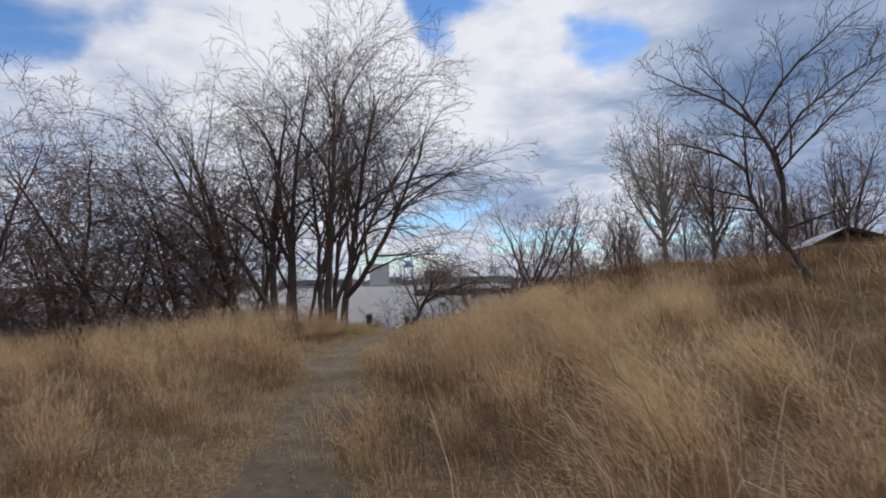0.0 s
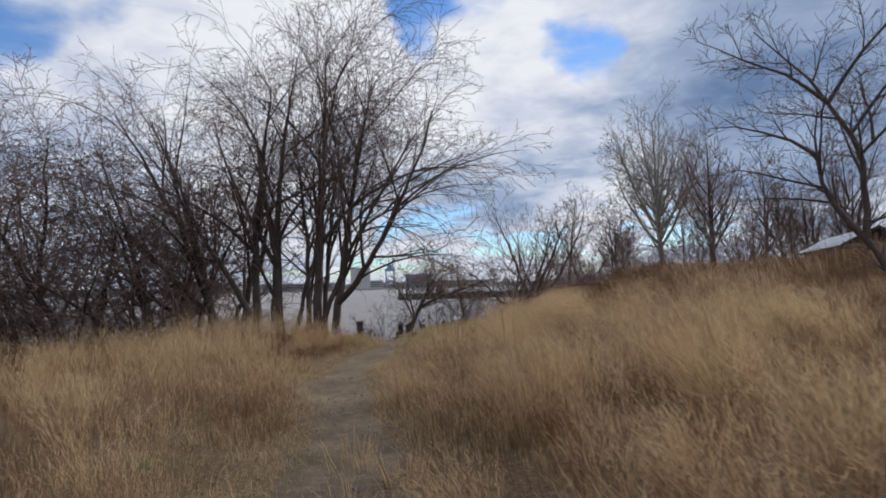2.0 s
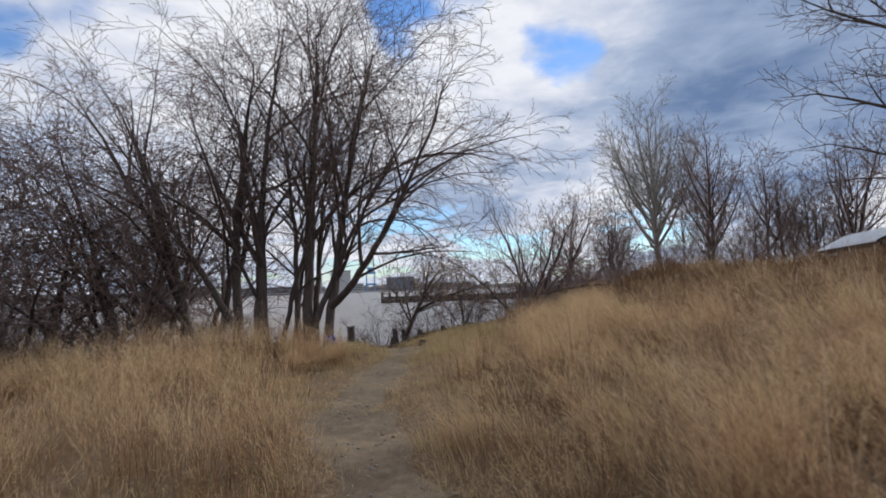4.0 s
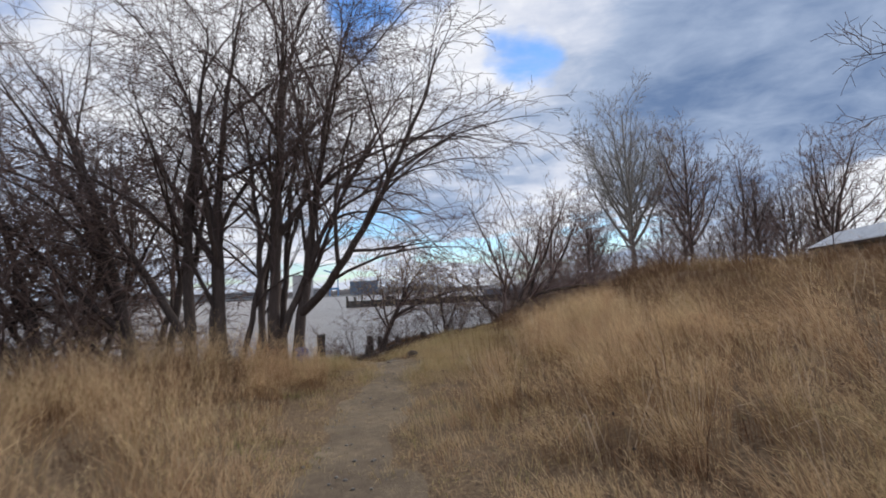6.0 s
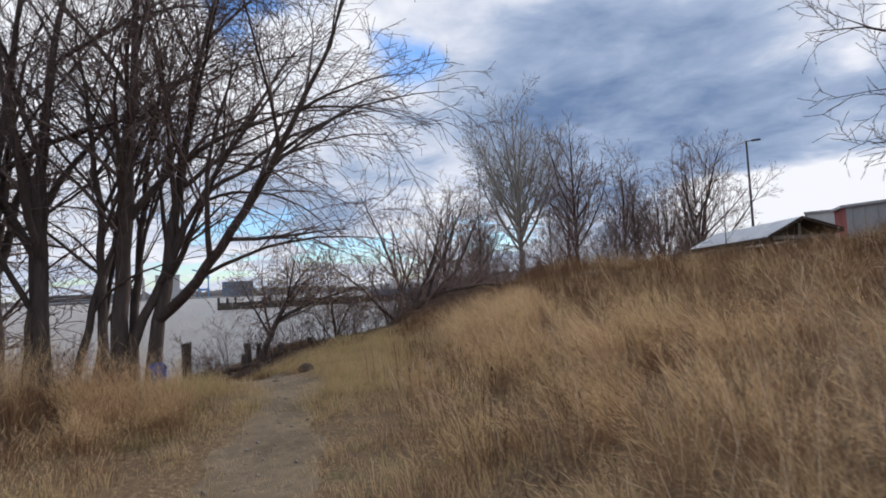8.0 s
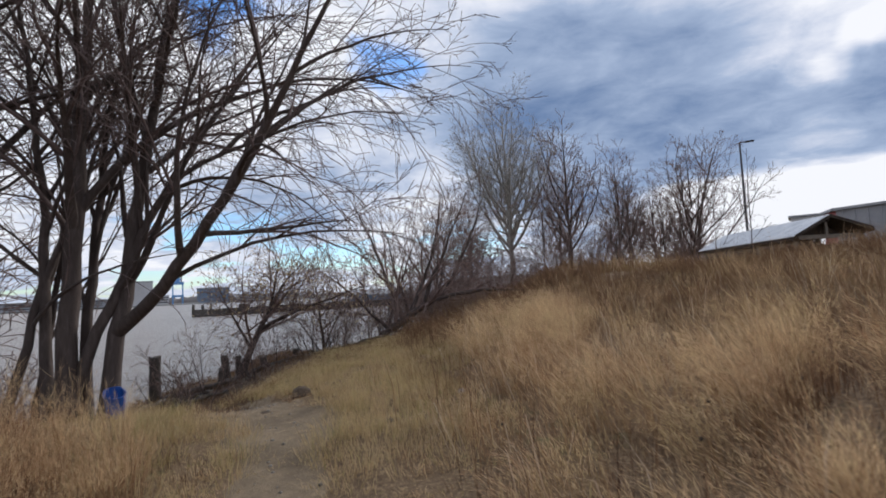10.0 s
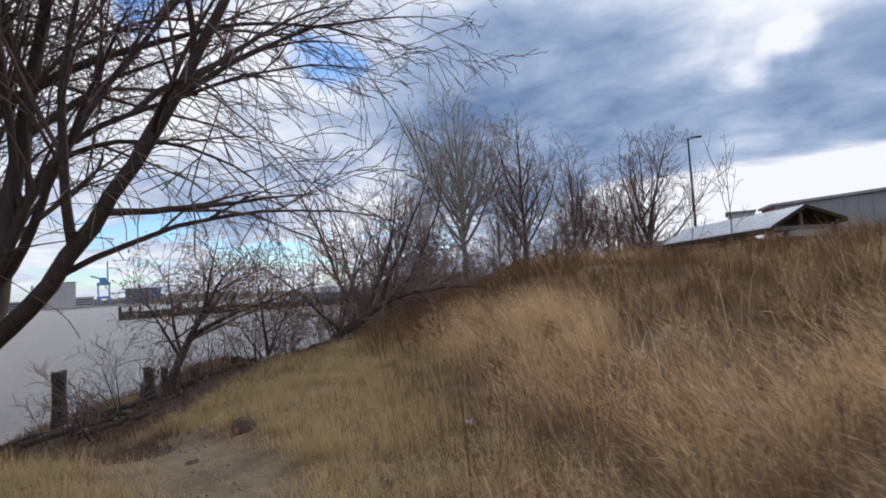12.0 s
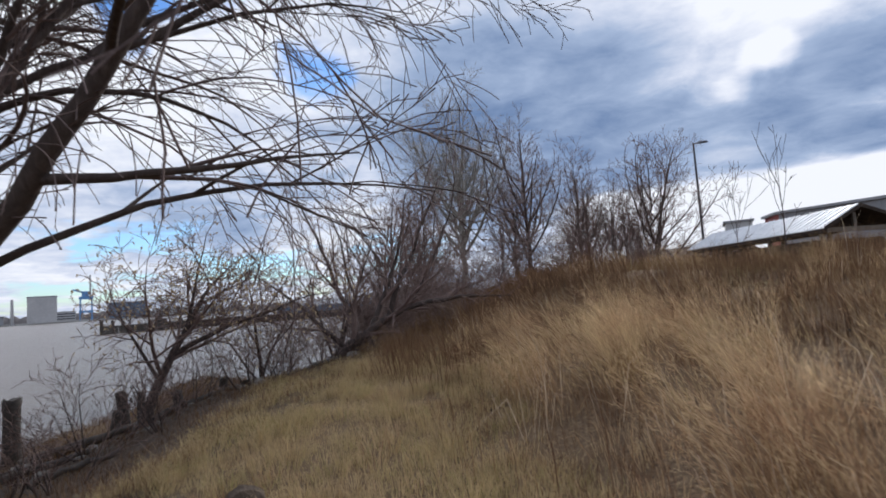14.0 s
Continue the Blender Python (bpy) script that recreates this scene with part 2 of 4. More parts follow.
LAMP_STEEL = plain("dark_steel", (0.04, 0.04, 0.045), (0.08, 0.08, 0.085), 2.0, 0.5, None, 0.4)
BIN_BLUE = plain("blue_plastic", (0.01, 0.055, 0.24), (0.025, 0.1, 0.36), 6.0, 0.4, (0.1, 0.01))
STONE = plain("stone", (0.12, 0.105, 0.09), (0.36, 0.33, 0.29), 3.0, 0.9, (0.6, 0.04))
EARTH = plain("earth", (0.05, 0.035, 0.025), (0.15, 0.11, 0.08), 5.0, 0.95, (0.8, 0.04))
# far shore colours are lightened, the haze of the distance is put into them
FAR_LAND = plain("far_hazy_land", (0.1, 0.1, 0.1), (0.17, 0.165, 0.155), 0.02, 0.95, None)
FAR_TREES = plain("far_hazy_trees", (0.1, 0.09, 0.09), (0.17, 0.155, 0.15), 0.05, 0.95, None)
FAR_PALE = plain("far_hazy_concrete", (0.42, 0.41, 0.41), (0.55, 0.54, 0.53), 0.05, 0.8, None)
GLASS_DARK = plain("window_glass", (0.03, 0.035, 0.04), (0.06, 0.065, 0.07), 0.5, 0.15, None)
PILE_WOOD = plain("pile_wood", (0.035, 0.03, 0.026), (0.13, 0.11, 0.095), 5.0)

# ---- meshes ----


def mesh_data(name, verts, quads, tris, mat):
    """A mesh from arrays of corners, four-sided and three-sided faces."""
    me = bpy.data.meshes.new(name)
    verts = np.asarray(verts, dtype=np.float32).reshape(-1, 3)
    quads = np.asarray(quads, dtype=np.int32).reshape(-1, 4)
    tris = np.asarray(tris, dtype=np.int32).reshape(-1, 3)
    me.vertices.add(len(verts))
    me.vertices.foreach_set("co", verts.ravel())
    loops = np.concatenate([quads.ravel(), tris.ravel()])
    me.loops.add(len(loops))
    me.loops.foreach_set("vertex_index", loops)
    me.polygons.add(len(quads) + len(tris))
    me.polygons.foreach_set("loop_start", np.concatenate([np.arange(len(quads)) * 4, len(quads) * 4 + np.arange(len(tris)) * 3]).astype(np.int32))
    me.update(calc_edges=True)
    me.validate()
    me.materials.append(mat)
    return me


def smooth(me):
    me.polygons.foreach_set("use_smooth", np.ones(len(me.polygons), dtype=bool))
    return me


def mesh_part(name, me, parent=None, label=""):
    ob = new(name, me)
    ob.parent = parent
    if label:
        tagged(ob, label)
    return ob


def part(name, bm, mat, parent=None, label=""):
    me = bpy.data.meshes.new(name)
    bm.to_mesh(me)
    bm.free()
    me.materials.append(mat)
    return mesh_part(name, me, parent, label)


def thing(name, m, label, category, group="", kind=""):
    ob = new(name)
    ob.empty_display_size = 0.2
    ob.matrix_world = m
    return tagged(ob, label, category, group, kind)


def box(bm, size, m, bevel=0.0):
    made = bmesh.ops.create_cube(bm, size=1.0, matrix=m @ Matrix.Diagonal((*size, 1)))
    if bevel:
        edges = {e for v in made["verts"] for e in v.link_edges}
        bmesh.ops.bevel(bm, geom=list(edges), offset=bevel, segments=2, affect="EDGES")
    return bm


def tubes(lines):
    """Corners and faces of round branches: lines of (points, radii, sides)."""
    verts, quads, at = [], [], 0
    for pts, radii, sides in lines:
        pts = np.asarray(pts)
        n = len(pts)
        t = np.gradient(pts, axis=0)
        t /= np.linalg.norm(t, axis=1)[:, None] + 1e-9
        ref = np.array((0.0, 0.0, 1.0)) if abs(t[0][2]) < 0.8 else np.array((1.0, 0.0, 0.0))
        a = np.cross(t, ref)
        a /= np.linalg.norm(a, axis=1)[:, None] + 1e-9
        b = np.cross(t, a)
        ang = np.arange(sides) * (2 * math.pi / sides)
        ring = pts[:, None] + np.asarray(radii)[:, None, None] * (np.cos(ang)[None, :, None] * a[:, None] + np.sin(ang)[None, :, None] * b[:, None])
        verts.append(ring.reshape(-1, 3))
        i = np.arange(n - 1)[:, None] * sides + np.arange(sides)[None]
        j = np.arange(n - 1)[:, None] * sides + (np.arange(sides)[None] + 1) % sides
        quads.append(np.stack([i, j, j + sides, i + sides], axis=-1).reshape(-1, 4) + at)
        at += n * sides
    return np.concatenate(verts), np.concatenate(quads)


# ---- ground, river ----
WATER_Z = -2.3
FOOT = ((0.5, -60), (0.35, 0), (-1.0, 5), (-1.2, 10), (-1.0, 14), (-0.2, 19), (2, 25), (5, 31), (13, 44), (60, 120), (700, 1100))
EDGE = ((-700, -300), (-60, 8), (-25, 20), (-10, 22.6), (-5, 22.6), (-2.6, 22.0), (-0.8, 24.6), (1.3, 28.8), (8, 40), (55, 118), (695, 1105))
TRAIL = ((0.6, -12), (-0.3, 0), (-1.3, 4.2), (-1.7, 8.5), (-2.4, 11.5), (-2.3, 13.4), (-1.9, 16), (-1.6, 18.2), (-1.9, 20), (-2.8, 22.2))


def side_of(line, x, y):
    """Distance to a polyline, more than 0 to the right of its direction."""
    best, sign = np.full(np.shape(x), 1e9), np.ones(np.shape(x))
    for (ax, ay), (bx, by) in zip(line, line[1:]):
        dx, dy = bx - ax, by - ay
        u = np.clip(((x - ax) * dx + (y - ay) * dy) / (dx * dx + dy * dy), 0, 1)
        d = np.hypot(x - ax - u * dx, y - ay - u * dy)
        cross = dy * (x - ax) - dx * (y - ay)
        near = d < best - 1e-9
        best, sign = np.where(near, d, best), np.where(near, np.where(cross >= 0, 1.0, -1.0), sign)
    return best * sign


def ease(v, a, b):
    u = np.clip((v - a) / (b - a), 0, 1)
    return u * u * (3 - 2 * u)


def waves(x, y):
    return 0.5 * np.sin(x * 0.9 + 1.3 * np.sin(y * 0.5)) + 0.5 * np.sin(y * 1.1 + 1.7 * np.sin(x * 0.4 + 2))


def fall(v):
    u = np.clip(v, 0, 1)
    return u * (1.35 - 0.35 * u)


def ground_z(x, y):
    x, y = np.asarray(x, float), np.asarray(y, float)
    rise = side_of(FOOT, x, y)
    knoll = ease(y, 8.0, 14.5) * (1 - ease(y, 21.5, 26.5))
    wide = 11.6 - 2.4 * ease(y, 10.0, 22.0) - 2.6 * ease(y, 21.0, 28.0)
    z = (1.35 + 0.52 * ease(y, 19.0, 28.0)) * ease(rise / wide, 0.02, 1.0) + knoll * 0.5 * ease(rise, 8.5, 13.0) - 1.15 * ease(rise, 8.8 + 6 * knoll, 18.0 + 6 * knoll) + 0.05 * waves(x, y) + 0.02 * waves(x * 3.1, y * 2.7)
    inland = side_of(EDGE, x, y)
    z -= 0.3 * ease(-x, 3.0, 10.0)
    z -= 0.08 * ease(-np.abs(side_of(TRAIL, x, y)), -0.9, -0.2)
    slope = 3.5 + 5.0 * ease(-x, -4.0, 1.0) - 3.0 * ease(-x, 5.0, 10.0)
    spit = ease(x, -7.5, -4.5) * (1 - ease(x, 0.5, 3.5))
    off = np.maximum(-inland, 0)
    bank = (1 - spit) * 2.3 * fall(-inland / slope) + spit * (0.16 * np.minimum(off, 10) + 1.2 * ease(off, 7.2, 10.0))
    return z - (0.35 + 0.32 * ease(-x, 0.5, 2.5)) * ease(-inland, -2.8, 0.4) - bank - 2.5 * ease(-inland, 8.0, 30.0)


def z_at(x, y):
    return float(ground_z(x, y))


def ground():
    u = np.linspace(-1, 1, 330)
    gx, gy = 2 + 4.0 * np.sinh(6.3 * u), 14 + 4.0 * np.sinh(6.3 * u)
    x, y = np.meshgrid(gx, gy)
    verts = np.stack([x, y, ground_z(x, y)], -1).reshape(-1, 3)
    n = len(u)
    i = (np.arange(n - 1)[:, None] * n + np.arange(n - 1)[None]).ravel()
    return mesh_part("ground", smooth(mesh_data("ground", verts, np.stack([i, i + 1, i + n + 1, i + n], -1), (), GROUND)))


tagged(ground(), "uneven ground of straw, moss and dead grass", "ground", kind="structure")


def strip(name, line, width, lift, mat, step=0.15, across=12, seed=1):
    """A ribbon that lies on the ground along a line, with a ragged edge."""
    pts = np.array(line, float)
    along = np.concatenate([[0], np.cumsum(np.hypot(*np.diff(pts, axis=0).T))])
    s = np.arange(0, along[-1], step)
    c = np.stack([np.interp(s, along, pts[:, 0]), np.interp(s, along, pts[:, 1])], -1)
    for _ in range(12):
        c[1:-1] = (c[:-2] + 2 * c[1:-1] + c[2:]) / 4
    t = np.gradient(c, axis=0)
    t /= np.linalg.norm(t, axis=1)[:, None]
    nrm = np.stack([t[:, 1], -t[:, 0]], -1)
    v = np.linspace(-1, 1, across)
    rng = np.random.RandomState(seed)
    half = width * (0.5 + 0.1 * np.sin(s * 1.7) + 0.06 * np.sin(s * 5.1 + 1) + 0.05 * rng.rand(len(s)))
    half *= 1 + 0.7 * ease(c[:, 1], 16.5, 19.5)
    p = c[:, None] + v[None, :, None] * half[:, None, None] * nrm[:, None]
    z = ground_z(p[..., 0], p[..., 1]) + lift * (1 - np.abs(v[None]) ** 4) - 0.03 * np.abs(v[None]) ** 4
    verts = np.concatenate([p, z[..., None]], -1).reshape(-1, 3)
    i = (np.arange(len(s) - 1)[:, None] * across + np.arange(across - 1)[None]).ravel()
    return mesh_part(name, smooth(mesh_data(name, verts, np.stack([i, i + 1, i + across + 1, i + across], -1), (), mat)))


tagged(strip("footpath", TRAIL, 1.1, 0.02, DIRT), "trodden footpath of dark bare earth", "path", kind="structure")

tagged(strip("bank_earth", ((-30, 20.5), (-20, 23.2), (-9, 24.6), (-5, 24.7), (-2.4, 25.0), (0.0, 28.0), (2.4, 31.4), (8, 40.8), (20, 60)), 4.4, 0.03, EARTH, 0.3, 16, 7), "dark bare earth of the river bank", "bank", kind="structure")

bm = bmesh.new()
bmesh.ops.create_grid(bm, x_segments=1, y_segments=1, size=2600, matrix=Matrix.Translation((0, 900, WATER_Z)))
tagged(part("water", bm, WATER), "wide grey-brown river with small ripples", "river", kind="structure")

# ---- trees ----


def branch(rng, out, p, d, length, r, level, style, end_d=None):
    """Grows one branch and its offspring into out[level]."""
    top = style["levels"]
    seg = style["twig_seg"] if level >= top else max(3, min(16, int(length / (0.5 if level == 0 else 0.3))))
    step = length / seg
    pts, radii, d = [p], [r], d / np.linalg.norm(d)
    curl = rng.normal(0, (0.0, 0.05, 0.1, 0.17, 0.26)[level], 3)
    first, end = d, (0.12, 0.1, 0.16, 0.25, 0.45)[level]
    for i in range(seg):
        u = (i + 1) / seg
        if end_d is not None:
            d = first * (1 - u) + end_d * u + rng.normal(0, style["wobble"] * 0.5, 3)
        else:
            d = d + rng.normal(0, style["wobble"] * (1.0, 1.0, 1.0, 1.1, 1.2)[level], 3) * math.sqrt(step) + curl * step
            d[2] += step * (style["rise"][level] - style["droop"][level] * u)
        d = d / np.linalg.norm(d)
        p = p + d * step
        pts.append(p)
        radii.append(max(style["thin"], r * (1 - (1 - end) * u)))
    out[level].append((np.array(pts), np.array(radii), (8, 6, 4, 3, 3)[level]))
    if level == top:
        return
    count = style["kids"][level]
    count = max(2, int(round(count * min(1.2, length / style["norm"][level]) * rng.uniform(0.8, 1.2))))
    turn = rng.uniform(0, 6.3)
    for k in range(count):
        u = style["bare"][level] + (1 - style["bare"][level]) * (k + rng.uniform(0.2, 0.9)) / count
        i = min(seg - 1, int(u * seg))
        f = u * seg - i
        q = pts[i] * (1 - f) + pts[i + 1] * f
        t = pts[i + 1] - pts[i]
        t = t / np.linalg.norm(t)
        turn += 2.4 + rng.uniform(-0.5, 0.5)
        ref = np.array((0, 0, 1.0)) if abs(t[2]) < 0.9 else np.array((1.0, 0, 0))
        a = np.cross(t, ref)
        a /= np.linalg.norm(a)
        b = np.cross(t, a)
        ang = radians(rng.uniform(*style["angle"]))
        nd = t * math.cos(ang) + (a * math.cos(turn) + b * math.sin(turn)) * math.sin(ang)
        if level >= 1:
            nd[2] += style["lift"]
        size = length * style["ratio"][level] * rng.uniform(0.65, 1.2) * (1.2 - 0.6 * u)
        branch(rng, out, q, nd, max(size, 0.25), max(style["thin"], (radii[i] * 0.66) * (0.75 + 0.25 * rng.rand())), level + 1, style)


ELM = dict(levels=4, twig_seg=3, wobble=0.15, rise=(0.02, 0.1, 0.08, 0.04, 0.0), droop=(0.0, 0.22, 0.42, 0.55, 0.5), kids=(10, 7, 6, 3), norm=(8.0, 4.2, 1.9, 0.9),
           bare=(0.24, 0.14, 0.1, 0.1), angle=(26, 58), lift=0.1, ratio=(0.56, 0.5, 0.52, 0.6), thin=0.0058)
ARCHED = dict(ELM, twig_seg=4, wobble=0.12, droop=(0.0, 0.3, 0.5, 0.62, 0.6), rise=(0.02, 0.05, 0.05, 0.02, 0.0), kids=(10, 7, 6, 3), norm=(8.0, 4.5, 2.4, 1.3), angle=(19, 44), lift=0.04, ratio=(0.58, 0.57, 0.57, 0.64), thin=0.006)
AIRY = dict(ARCHED, kids=(7, 5, 5, 3), thin=0.0062)
THICKET = dict(ELM, twig_seg=2, kids=(9, 7, 6, 3), bare=(0.08, 0.1, 0.1, 0.1), thin=0.0095, angle=(30, 70))
FAR_TREE = dict(ELM, twig_seg=2, kids=(10, 6, 5, 3), thin=0.011, droop=(0, 0.08, 0.1, 0.15, 0.1), rise=(0.02, 0.16, 0.12, 0.1, 0.1), angle=(26, 52), ratio=(0.44, 0.5, 0.5, 0.52))


def tree(name, m, stems, style, seed, label, bark=BARK, twig=TWIG, limbs=True, group="", category="tree", leaves=0):
    """Stems: (dx, dy, z, bearing of the lean, lean at the foot, lean at the tip, length, radius)."""
    root = thing(name, m, label, category, group)
    rng = np.random.RandomState(seed)
    tips, grown = [], []
    for dx, dy, z, bearing, lean0, lean1, length, radius in stems:
        out = [[] for _ in range(5)]
        foot = np.array((dx, dy, z - 0.25))
        if z > 0 and grown:
            spine = np.concatenate(grown)
            foot = spine[np.argmin(np.linalg.norm(spine - foot, axis=1))]
        branch(rng, out, foot, np.array(way(bearing, 90 - lean0)), length, radius, 0, style if z < 0.5 else dict(style, ratio=(style["ratio"][0] * 0.8, *style["ratio"][1:])), np.array(way(bearing, 90 - lean1)))
        pts, radii, sides = out[0][0]
        fine = np.linspace(0, len(pts) - 1, 80)
        grown.append(np.stack([np.interp(fine, np.arange(len(pts)), pts[:, c]) for c in range(3)], -1)[:60])
        if z == 0:
            radii[0] *= 1.55
            radii[1] *= 1.15
        mesh_part("trunk", smooth(mesh_data("trunk", *tubes(out[0]), (), bark)), root)
        if limbs:
            for line in out[1]:
                mesh_part("limb", smooth(mesh_data("limb", *tubes([line]), (), bark)), root)
        rest = out[2] + out[3] + out[4] + ([] if limbs else out[1])
        tagged(mesh_part("crown", mesh_data("crown", *tubes(rest), (), twig), root), kind="stuff")
        tips += [line[0][-1] for line in out[4]]
    if leaves:
        pick = np.array(tips)[rng.choice(len(tips), min(leaves, len(tips)), replace=False)]
        n = len(pick)
        a, b = rng.normal(0, 1, (n, 3)), rng.normal(0, 1, (n, 3))
        a, b = a / np.linalg.norm(a, axis=1)[:, None] * 0.045, b / np.linalg.norm(b, axis=1)[:, None] * 0.027
        verts = np.stack([pick, pick + a + b, pick + 2 * a - [0, 0, 0.03], pick + a - b], 1).reshape(-1, 3)
        tagged(mesh_part("leaves", mesh_data("leaves", verts, np.arange(n)[:, None] * 4 + np.arange(4), (), DEAD_LEAF), root, "last dry tan leaves"), kind="stuff")
    return root


def on_ground(x, y, turn=0.0, sink=0.03):
    return pose(x, y, z_at(x, y) - sink, 0, 0, turn)


R_SIDE, L_SIDE = 105, -75       # across the river path: towards the slope, towards the thicket
tree("bare_tree", on_ground(-4.6, 22.6), ((-0.12, 0, 0, R_SIDE, 1, 6, 11.0, 0.2), (-0.4, 0.15, 0, L_SIDE, 1, 6, 9.5, 0.12), (0.34, 0, 0, R_SIDE, 4, 14, 10.5, 0.17),
     (0.43, 0.3, 1.95, 140, 61, 25, 8.2, 0.13), (0.12, 0.1, 0.6, R_SIDE - 8, 16, 38, 8.2, 0.12), (0.0, 0.4, 0, 20, 6, 14, 9.5, 0.12),
     (2.1, -0.9, 4.4, 100, 52, 90, 4.8, 0.05), (2.7, -1.1, 5.8, 95, 46, 86, 5.2, 0.05), (1.5, -0.6, 3.3, 112, 60, 94, 4.2, 0.045), (2.4, -1.0, 5.1, 80, 44, 80, 4.6, 0.05)), ARCHED, 3,
     "large bare tree with several dark trunks on the river bank", twig=DARK_TWIG)
tree("bare_tree", on_ground(-6.1, 22.6), ((0, 0, 0, R_SIDE, -2, 9, 11.5, 0.18), (0.2, 0.1, 0, R_SIDE, 12, 22, 8.0, 0.1), (0.05, 0, 3.4, L_SIDE, 34, 15, 6.5, 0.1)), AIRY, 5, "bare tree with slim dark trunks beside the river", twig=DARK_TWIG)
tree("bare_tree", on_ground(-7.0, 22.7), ((0, 0, 0, L_SIDE, 3, -10, 10.5, 0.19), (0.3, 0.05, 0, R_SIDE, 14, -25, 9.0, 0.13), (-0.1, 0.2, 1.5, L_SIDE, 36, 22, 9.0, 0.13)), AIRY, 8, "bare tree with forked dark trunks", twig=DARK_TWIG)
tree("bare_tree", on_ground(-8.3, 23.2), ((0, 0, 0, L_SIDE, 12, 26, 10.8, 0.18), (0.35, 0.2, 0, R_SIDE, 6, 14, 9.5, 0.14), (-0.1, 0, 0.7, L_SIDE, 50, 66, 8.0, 0.12), (0.1, 0.1, 0, L_SIDE + 8, 20, 38, 12.6, 0.17), (-0.2, -0.1, 2.2, L_SIDE - 12, 44, 50, 8.6, 0.1)), AIRY, 9, "bare tree with wide spreading dark limbs", twig=DARK_TWIG)
tree("bare_tree", on_ground(-5.5, 23.4), ((0, 0, 0, R_SIDE, 10, 5, 7.5, 0.08),), AIRY, 14, "thin leaning bare trunk beside the big trees", twig=DARK_TWIG)
wild = []
for i, (lean, h) in enumerate(((12, 9.2), (20, 8.4), (8, 9.8))):
    wild.append(tree("thicket_tree", pose(0, 0, 0), ((0, 0, 0, -80, lean, lean + 12, h, 0.15), (0.3, 0.2, 0, 60, lean + 6, 24, h * 0.85, 0.12), (0.1, -0.2, 0.5, -150, 45, 62, h * 0.7, 0.09)), THICKET, 20 + i,
                     "bare thicket tree with tangled dark branches", limbs=False, group="trees of the bank thicket"))
spots = ((-10.6, 23.4), (-13.2, 22.2), (-15.6, 23.6), (-18.5, 20.8), (-22, 20.0), (-26, 17.2), (-12.2, 26.2), (-17.5, 25.6), (-30, 15.5), (-9.4, 25.6), (-21.5, 23.5), (-24.5, 14.8), (-20.2, 16.4), (-15, 25.4), (-11.2, 24.8), (-28, 19), (-33, 18))
for i, (x, y) in enumerate(spots):
    m = on_ground(x, y, 67 * i)
    if i < 3:
        wild[i].matrix_world = m
    else:
        copy_thing(wild[i % 3], m)

SHRUB = dict(ELM, levels=3, twig_seg=2, kids=(6, 5, 3, 3), norm=(2.2, 1.0, 0.6, 0.4), bare=(0.1, 0.1, 0.1, 0.1), thin=0.005, angle=(22, 55), wobble=0.15, ratio=(0.6, 0.55, 0.55, 0.5))


def shrub(seed, stems, size, label):
    rng = np.random.RandomState(seed)
    root = thing("bank_shrub", pose(0, 0, 0), label, "shrub", "shrubs of the river bank")
    for k in range(stems):
        out = [[] for _ in range(5)]
        a = rng.uniform(0, 6.3)
        branch(rng, out, np.array((0.3 * math.sin(a) * rng.rand(), 0.3 * math.cos(a) * rng.rand(), -0.1)), np.array(way(math.degrees(a), rng.uniform(35, 80))), size * rng.uniform(0.6, 1.1), 0.02, 0, SHRUB)
        twigs = [(p, r, 3) for level in out[1:4] for p, r, n in level]
        mesh_part("stem", mesh_data("stem", *tubes(out[0]), (), BARK), root)
        tagged(mesh_part("twig", mesh_data("twig", *tubes(twigs), (), TWIG), root), kind="stuff")
    return root


bushes = [shrub(101, 6, 2.6, "tangled bare brown shrub"), shrub(102, 7, 1.9, "tangled bare brown shrub"), shrub(103, 6, 1.3, "low bare brown bramble shrub")]
rng = np.random.RandomState(5)
spots = [(x, float(np.interp(x, (-32, -25, -10, -7), (14, 19, 22.3, 23.6))) + rng.uniform(-0.6, 2.8), 0 if k % 3 else 1) for k, x in enumerate(np.linspace(-31, -6.8, 40))]
spots += [(-8.2, 24.6, 0), (-6.6, 25.4, 0), (-10, 25.6, 0), (-12, 25, 0), (-14, 26, 0),
          (-2.6, 28.4, 1), (-1.4, 27.6, 2), (0.6, 29.6, 2), (1.6, 31.2, 1), (2.6, 32.6, 1), (5.0, 35.5, 0), (4.4, 33.0, 1), (-0.6, 30.2, 1), (5.6, 33.8, 0), (6.6, 35.4, 0), (6.4, 37, 0), (6.0, 34.4, 1), (7.4, 36.4, 1),
          (8.6, 39.5, 1), (8.2, 37.4, 1), (10.5, 42.5, 1), (12.5, 45.5, 1), (-3.6, 26.2, 2), (-2.9, 25.6, 2), (7.6, 31.8, 2), (8.6, 33.4, 1), (9.8, 36.0, 1), (11, 39, 1),
          (7.2, 34.2, 0), (8.0, 35.0, 0), (7.0, 32.4, 1), (8.2, 33.0, 1),
          (1.3, 29.3, 2), (2.9, 31.3, 2), (3.9, 32.2, 2)]
for i, (x, y, k) in enumerate(spots):
    m = on_ground(x, y, 83 * i) @ Matrix.Scale(0.85 + 0.3 * rng.rand(), 4)
    if bushes[k].get("placed"):
        copy_thing(bushes[k], m)
    else:
        bushes[k]["placed"] = 1
        bushes[k].matrix_world = m
